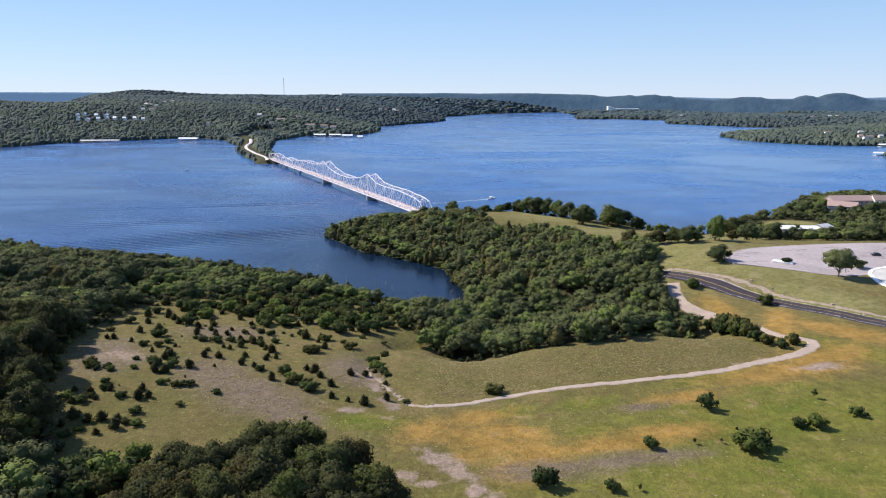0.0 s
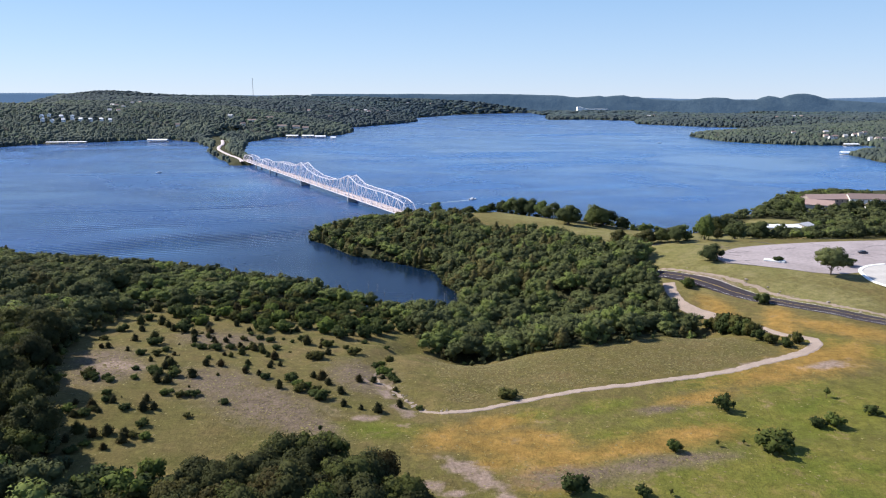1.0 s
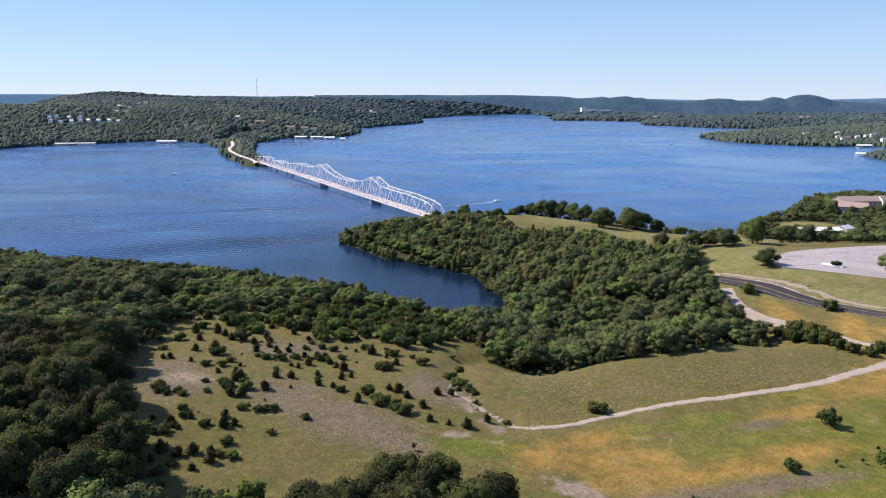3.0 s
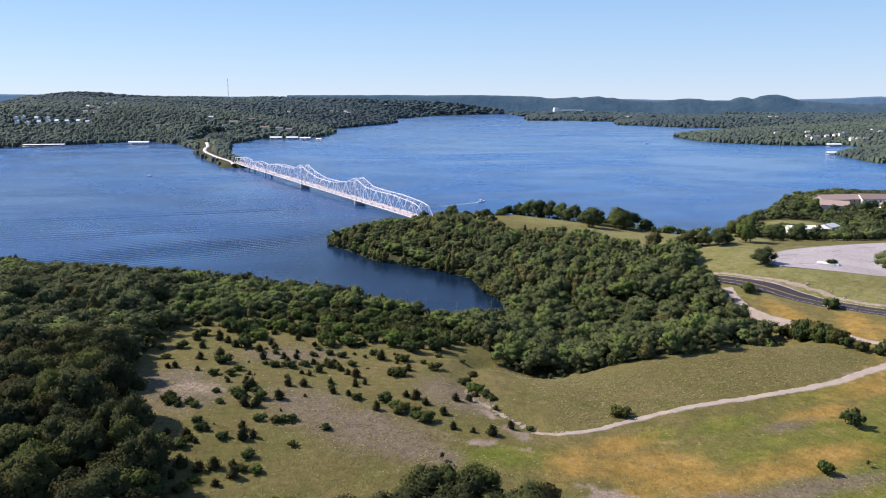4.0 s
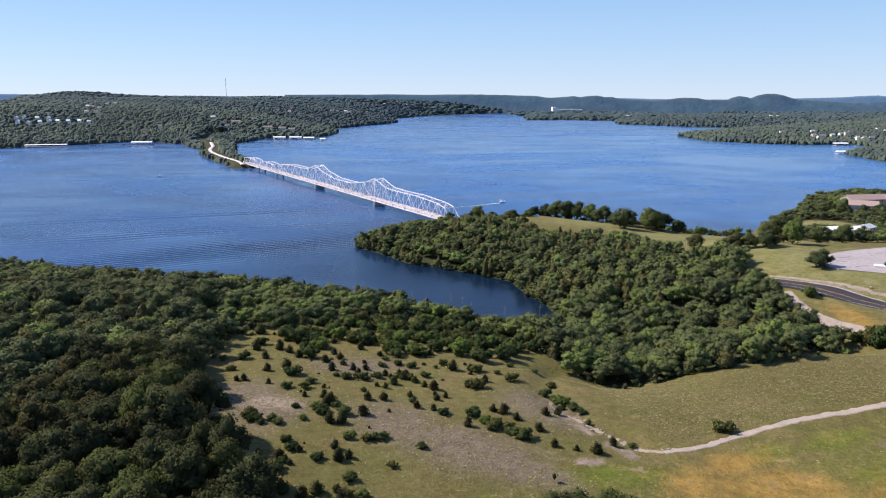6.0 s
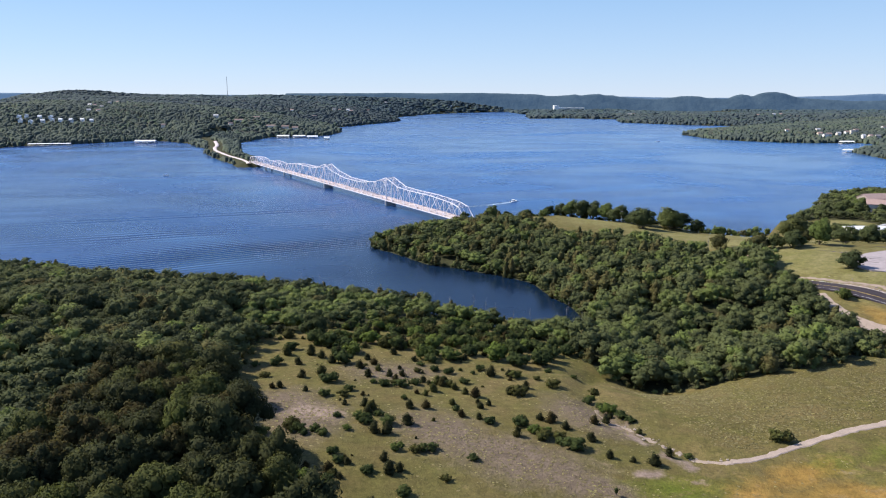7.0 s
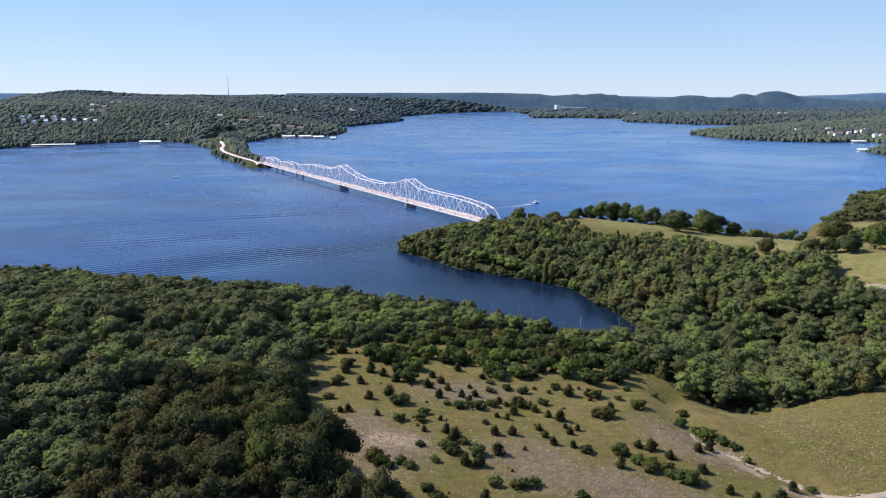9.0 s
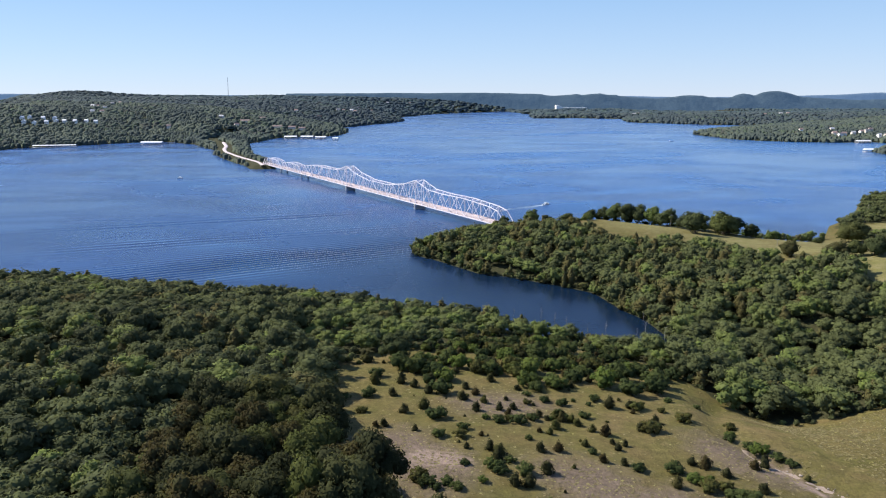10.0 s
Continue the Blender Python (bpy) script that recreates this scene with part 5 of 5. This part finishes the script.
def rock(seed):
    """A pale broken stone with flat faces."""
    r = np.random.RandomState(seed)
    bm = bmesh.new()
    bmesh.ops.create_icosphere(bm, subdivisions=1, radius=0.5)
    for v in bm.verts:
        v.co *= r.uniform(0.7, 1.2)
        v.co.z *= 0.6
    ob = part("rock", bm, M["stone"])
    return tagged(ob, "pale broken limestone rock on bare soil", "rock", "rocks of the cuttings")


ROCKS = [rock(300 + k) for k in range(3)]
r_rock = np.random.RandomState(91)
for k in range(110):
    if k < 62:
        x, y = (float(np.interp(q, [0, 0.35, 0.7, 1.0], w)) for w in ([112, 126, 146, 172], [322, 299.5, 269, 231]) for q in [(k + r_rock.uniform()) / 62])
        x, y, s = x + r_rock.normal() * 1.8, y + r_rock.normal() * 1.6, r_rock.uniform(0.3, 1.0) ** 2 * 1.7
    else:
        q = (k - 62 + r_rock.uniform()) / 48
        x, y = float(np.interp(q, [0, 0.3, 0.6, 0.8, 1.0], [-1, -8, -13, -17.5, -22])), float(np.interp(q, [0, 0.3, 0.6, 0.8, 1.0], [172.5, 175.5, 183.5, 192, 197]))
        x, y, s = x + r_rock.normal() * 1.1, y + r_rock.normal() * 1.1, r_rock.uniform(0.3, 1.0) ** 2 * 1.0
    ob = ROCKS[k] if k < 3 else copy_thing(ROCKS[k % 3], pose(0, 0, 0))
    ob.matrix_basis = pose(x, y, ground_z(x, y) + 0.12, 0, 0, r_rock.uniform(0, 360))
    ob.scale = (s, s * r_rock.uniform(0.6, 1.2), s * 0.8)
for x, y, s in ((318, 548, 0.95), (341, 545, 1.15), (350, 549, 1.1), (333, 550, 0.9), (360, 541, 1.2), (372, 544, 0.9), (306, 556, 1.1), (384, 548, 1.1), (314, 570, 1.3), (300, 568, 1.2), (290, 578, 1.0), (226, 470, 0.9), (206, 396, 1.0), (188, 388, 1.1), (172, 384, 1.0), (222, 392, 0.9), (246, 390, 1.0), (276, 396, 1.1)):
    put(LONE[r_.randint(3)], x, y, s, r_.uniform(0, 360), s)

# ---- buildings, docks, boats ----


def house(x, y, z, w, d, h, roof_h, turn, wall, roof, label, windows=0, category="house", group="", over=0.5):
    """A house with a pitched roof, and windows along its long sides."""
    root = empty("house" if category == "house" else category.replace(" ", "_"), pose(x, y, z, 0, 0, turn), label, category, group)
    bm = bmesh.new()
    a = [bm.verts.new((sx * w / 2, yy, zz)) for sx in (-1, 1) for yy, zz in ((-d / 2, -4), (d / 2, -4), (d / 2, h), (0, h + roof_h - 0.1), (-d / 2, h))]
    bm.faces.new(a[:5]), bm.faces.new(a[:4:-1])
    for k in range(5):
        bm.faces.new((a[k], a[k + 5], a[(k + 1) % 5 + 5], a[(k + 1) % 5]))
    bmesh.ops.recalc_face_normals(bm, faces=bm.faces)
    part("wall", bm, wall, root)
    for side in (-1, 1):
        # one slope of the roof, with its eaves beyond the wall
        drop = roof_h * over / (d / 2)
        lo, hi, lift = Vector((0, side * (d / 2 + over), h - drop)), Vector((0, 0, h + roof_h)), Vector((0, 0, 0.3))
        bm = bmesh.new()
        q = [bm.verts.new(Vector((sx * (w / 2 + over), 0, 0)) + p + u) for u in (Vector(), lift) for sx, p in ((-1, lo), (1, lo), (1, hi), (-1, hi))]
        for f in ((0, 1, 2, 3), (7, 6, 5, 4), (0, 4, 5, 1), (1, 5, 6, 2), (2, 6, 7, 3), (3, 7, 4, 0)):
            bm.faces.new([q[k] for k in f])
        bmesh.ops.recalc_face_normals(bm, faces=bm.faces)
        part("roof", bm, roof, root)
    for k in range(windows):
        for side in (-1, 1):
            for st in range(max(1, int(h // 2.8))):
                bm = bmesh.new()
                cx, cz = -w / 2 + w * (k + 0.5) / windows, 1.0 + st * 2.8
                box(bm, cx - 0.55, cx + 0.55, side * d / 2 - 0.06, side * d / 2 + 0.06, cz, cz + 1.3)
                part("window", bm, M["glass"], root)
    return root


house(326, 561, 6.2, 21, 13, 8.0, 3.3, -28, M["wall"], M["roof_brown"], "pale lodge with a brown shingle roof and white gable", 5, "lodge", "lodge buildings")
house(349, 588, 6.4, 42, 13, 8.8, 3.4, 5, M["lodge_wall"], M["roof_brown"], "long timber lodge wing under a brown roof", 9, "lodge", "lodge buildings")
house(380, 584, 7.0, 30, 14, 8.8, 3.6, -10, M["white"], M["roof_red"], "white lodge wing with reddish roof", 7, "lodge", "lodge buildings")
house(372, 556, 5.2, 17, 12, 7.6, 3.4, 78, M["white"], M["roof_brown"], "white gabled lodge end among trees", 4, "lodge", "lodge buildings")
house(240, 461, ground_z(240, 461) + 3.7, 24, 10, 3.0, 1.3, -4, M["wall"], M["metal_roof"], "low pavilion with a pale metal roof", 5, "pavilion")
house(258, 464, ground_z(258, 464) + 3.4, 10, 9, 3.0, 1.5, 30, M["wall"], M["roof_grey"], "small grey-roofed building beside the pavilion", 2, "outbuilding")
slab("service_yard", [(262, 474), (276, 500), (282, 496), (270, 456)], ground_z(270, 480) + 0.8, 1.5, M["old_asphalt"], "pale paved yard behind the pavilion")

r_ = np.random.RandomState(8)
for x, y in HOMES:
    house(x, y, ground_z(x, y) + 2.6, 7.5, 7.5, 4.0, 2.6, r_.choice([0, 90]) + r_.uniform(-12, 12), M["white"], M["metal_roof"], "white two-storey house with pale roof in a hillside row", 3, "house", "row of white houses")
for k, (x, y, w, d) in enumerate(MARINA):
    house(x, y, max(ground_z(x, y), 3), w, d, 5, 2.4, 5, M["wall"], M["roof_red"], "red-roofed lakeside building by the marina", 4, "marina building")
for k, (x, y) in enumerate(FAR_HOMES):
    c = 0.6 + y / 7000
    house(x, y, ground_z(x, y) + 2.2, r_.uniform(9, 14) * c, 9 * c, 4.5 * c, 2.6, r_.uniform(-30, 30), M["wall"] if k % 3 else M["white"], M[("roof_grey", "roof_brown", "roof_dark", "roof_red")[k % 4]], "pale house among the trees across the lake", 0, "house", "homes across the lake")
hz = ground_z(-295, 2450) + 3
slab("hill_road", [(-316, 2483), (-304, 2496), (-274, 2414), (-286, 2401)], hz, 6, M["gravel"], "bare pale cutting on the far hillside")


def dock(x, y, w, d, turn, label, roofed=True):
    root = empty("boat_dock", pose(x, y, 0, 0, 0, turn), label, "dock", "boat docks of the marina")
    bm = bmesh.new()
    box(bm, -w / 2, w / 2, -d / 2, d / 2, -0.4, 0.5)
    part("platform", bm, M["concrete"], root)
    if roofed:
        bm = bmesh.new()
        a = [bm.verts.new((sx * w / 2, sy * d / 2, 4.0 + up)) for sx in (-1, 1) for sy, up in ((-1, 0), (0, 1.2 if w > 70 else 2.4), (1, 0))]
        for q in ((0, 3, 4, 1), (1, 4, 5, 2), (0, 1, 2), (5, 4, 3), (0, 2, 5, 3)):
            bm.faces.new([a[k] for k in q])
        bmesh.ops.recalc_face_normals(bm, faces=bm.faces)
        part("roof", bm, M["metal_roof"], root, "white metal dock roof")
        n = max(2, int(w / 12))
        for k in range(n + 1):
            for s in (-1, 1):
                bm = bmesh.new()
                px_ = -w / 2 + 0.3 + (w - 0.6) * k / n
                box(bm, px_ - 0.15, px_ + 0.15, s * (d / 2 - 0.3) - 0.15, s * (d / 2 - 0.3) + 0.15, 0.5, 4.0)
                part("post", bm, M["mast"], root)
    return root


dock(-720, 1490, 76, 12, 11, "long low floating dock with a pale roof")
dock(-614, 1661, 46, 16, -2, "roofed floating boat dock with white top")
dock(-560, 1563, 43, 14, -2, "roofed floating boat dock with white top")
dock(-347, 1777, 24, 18, 4, "white-roofed marina dock on the water")
dock(-300, 1741, 29, 18, 4, "white-roofed marina dock on the water")
dock(-262, 1740, 29, 18, 4, "white-roofed marina dock on the water")
dock(-229, 1717, 26, 16, 4, "white-roofed marina dock on the water")
dock(-193, 1672, 13, 12, 4, "small white-roofed marina dock")
dock(-244, 2272, 54, 16, 4, "long white-roofed boat dock below the hill")
dock(960, 3110, 40, 14, 5, "pale dock on the far shore")
dock(1010, 3100, 30, 12, 5, "pale dock on the far shore")
dock(926, 1463, 30, 12, 0, "white-roofed dock by the lakeside homes")
dock(773, 1239, 17, 10, 0, "dark small dock near the wooded point")

# the white works far up the lake
works = empty("waterside_works", pose(1130, 4480, 9), "white industrial waterside building far up the lake", "building")
for x0, x1, z0, z1, nm, mt in ((-50, 110, 11, 17, "roof", "white"), (-50, 110, -4, 5, "base_wall", "roof_grey"), (-86, -62, -4, 30, "tower", "white"), (-62, -50, -4, 24, "tower", "white")):
    bm = bmesh.new()
    box(bm, x0, x1, -20, 20, z0, z1)
    bmesh.ops.bevel(bm, geom=bm.edges[:], offset=0.5, segments=1, affect="EDGES")
    part(nm, bm, M[mt], works)
for k in range(9):
    bm = bmesh.new()
    box(bm, -48 + k * 19.4, -44 + k * 19.4, -19, -15, 5, 11)
    part("column", bm, M["white"], works)

# radio mast on the far ridge
mast = empty("radio_mast", pose(-859, 3900, ground_z(-859, 3900)), "tall thin grey lattice radio mast on the ridge", "mast")
mz = 192 - ground_z(-859, 3900)
for a in range(3):
    bm = bmesh.new()
    bar(bm, (math.cos(a * 2.094) * 1.3, math.sin(a * 2.094) * 1.3, 0), (math.cos(a * 2.094) * 0.7, math.sin(a * 2.094) * 0.7, mz), 0.55)
    part("leg", bm, M["mast"], mast)
for k in range(12):
    bm = bmesh.new()
    z0, z1 = mz * k / 12, mz * (k + 1) / 12
    bar(bm, (1.2, 0, z0), (-0.6, 1.0, z1), 0.3)
    bar(bm, (-0.6, 1.0, z0), (-0.6, -1.0, z1), 0.3)
    part("brace", bm, M["mast"], mast)


def motor_boat(x, y, turn, size, label):
    """A small open motor boat with windscreen and outboard."""
    root = empty("motor_boat", pose(x, y, 0.1, -2, 0, turn), label, "boat")
    bm = bmesh.new()
    secs = ((-1.0, 0.30, 0.9), (-0.5, 0.34, 0.95), (0.2, 0.33, 1.0), (0.7, 0.2, 1.1), (1.0, 0.02, 1.25))
    rings = []
    for u, w, t in secs:
        u, w = u * size, w * size
        rings.append([bm.verts.new(q) for q in ((u, -w, t), (u, -w * 0.75, -0.1), (u, 0, -0.4), (u, w * 0.75, -0.1), (u, w, t))])
    for a, b in zip(rings, rings[1:]):
        for k in range(4):
            bm.faces.new((a[k], a[k + 1], b[k + 1], b[k]))
        bm.faces.new((a[4], a[0], b[0], b[4]))
    bm.faces.new(rings[0]), bm.faces.new(rings[-1])
    bmesh.ops.recalc_face_normals(bm, faces=bm.faces)
    part("hull", bm, M["hull"], root)
    bm = bmesh.new()
    box(bm, 0.05 * size, 0.12 * size, -0.28 * size, 0.28 * size, 1.0, 1.7)
    part("windscreen", bm, M["glass"], root)
    bm = bmesh.new()
    box(bm, -0.5 * size, 0.1 * size, -0.26 * size, 0.26 * size, 2.2, 2.32)
    part("canopy", bm, M["hull"], root)
    for sx in (-0.45, 0.05):
        for sy in (-0.24, 0.24):
            bm = bmesh.new()
            box(bm, sx * size - 0.04, sx * size + 0.04, sy * size - 0.04, sy * size + 0.04, 0.9, 2.2)
            part("canopy_post", bm, M["mast"], root)
    bm = bmesh.new()
    box(bm, -1.15 * size, -1.0 * size, -0.2, 0.2, 0.1, 1.4)
    part("outboard_motor", bm, M["paint_dark"], root)
    return root


motor_boat(50, 687, 40, 4.6, "white motor boat under way near the bridge")
motor_boat(544, 1556, 160, 4.5, "small white motor boat far out on the lake")
motor_boat(-341, 933, 200, 3.0, "small dark fishing boat on open water")


def wake(pts, w0, w1, seed):
    """Broken streaks of foam behind a boat."""
    r = np.random.RandomState(seed)
    line = smooth_line(pts, 0.8)
    bm = bmesh.new()
    n = len(line)
    for k, p in enumerate(line[:-1]):
        u = k / n
        q = line[k + 1] - p
        nrm = Vector((q.y, -q.x)).normalized()
        for side in (-1, 1, 0):
            if r.uniform() > 0.95 - 0.75 * u:
                continue
            o = p + nrm * side * (w0 + (w1 - w0) * u) * r.uniform(0.6, 1.1)
            s = r.uniform(0.5, 1.3) * (1 - 0.6 * u) * (1.3 if side == 0 else 1)
            a = q.normalized() * s * 1.6
            b = nrm * s * 0.5
            vs = [bm.verts.new((*(o + d), 0.03 + 0.02 * r.uniform())) for d in (-a, b, a, -b)]
            bm.faces.new(vs)
    return bm


tagged(part("boat_wake", wake([(48, 685), (38, 679), (26, 671), (12, 664), (-3, 658), (-20, 652)], 0.9, 3.6, 1), M["foam"]), "white foam streaks on the water behind the boat", "wake", kind="stuff")


def car(x, y, turn, paint, label):
    root = empty("car", pose(x, y, LOT_Z + 0.17, 0, 0, turn), label, "car")
    bm = bmesh.new()
    box(bm, -2.25, 2.25, -0.9, 0.9, 0.3, 0.95)
    bmesh.ops.bevel(bm, geom=bm.edges[:], offset=0.15, segments=3, affect="EDGES")
    part("body", bm, paint, root)
    bm = bmesh.new()
    vs = box(bm, -1.5, 1.1, -0.82, 0.82, 0.9, 1.5)
    for v in vs:
        if v.co.z > 1.2:
            v.co.x *= 0.72
            v.co.y *= 0.86
    bmesh.ops.bevel(bm, geom=bm.edges[:], offset=0.06, segments=2, affect="EDGES")
    part("cabin", bm, M["glass"], root, "dark glazed cabin")
    bm = bmesh.new()
    box(bm, -1.05, 0.75, -0.7, 0.7, 1.49, 1.54)
    part("roof", bm, paint, root)
    for sx in (-1.4, 1.4):
        for sy in (-0.85, 0.85):
            bm = bmesh.new()
            r = bmesh.ops.create_cone(bm, cap_ends=True, segments=18, radius1=0.33, radius2=0.33, depth=0.22)
            bmesh.ops.transform(bm, matrix=Matrix.Translation((sx, sy, 0.33)) @ Matrix.Rotation(radians(90), 4, "X"), verts=r["verts"])
            w = part("wheel", bm, M["rubber"], root)
            bm = bmesh.new()
            r = bmesh.ops.create_cone(bm, cap_ends=True, segments=12, radius1=0.19, radius2=0.19, depth=0.26)
            bmesh.ops.transform(bm, matrix=Matrix.Translation((sx, sy, 0.33)) @ Matrix.Rotation(radians(90), 4, "X"), verts=r["verts"])
            part("rim", bm, M["mast"], w)
    return root


car(213.5, 333.5, 170, M["paint_dark"], "dark parked car on the pale car park")

# utility pole on the point
pole = empty("utility_pole", pose(96, 520, ground_z(96, 520)), "grey wooden utility pole beside the trees", "pole")
bm = bmesh.new()
tube(bm, (0, 0, -0.5), (0, 0, 9), 0.18, 0.12, 8)
part("shaft", bm, M["mast"], pole)
bm = bmesh.new()
bar(bm, (-1.2, 0, 8.3), (1.2, 0, 8.3), 0.14)
part("crossarm", bm, M["mast"], pole)
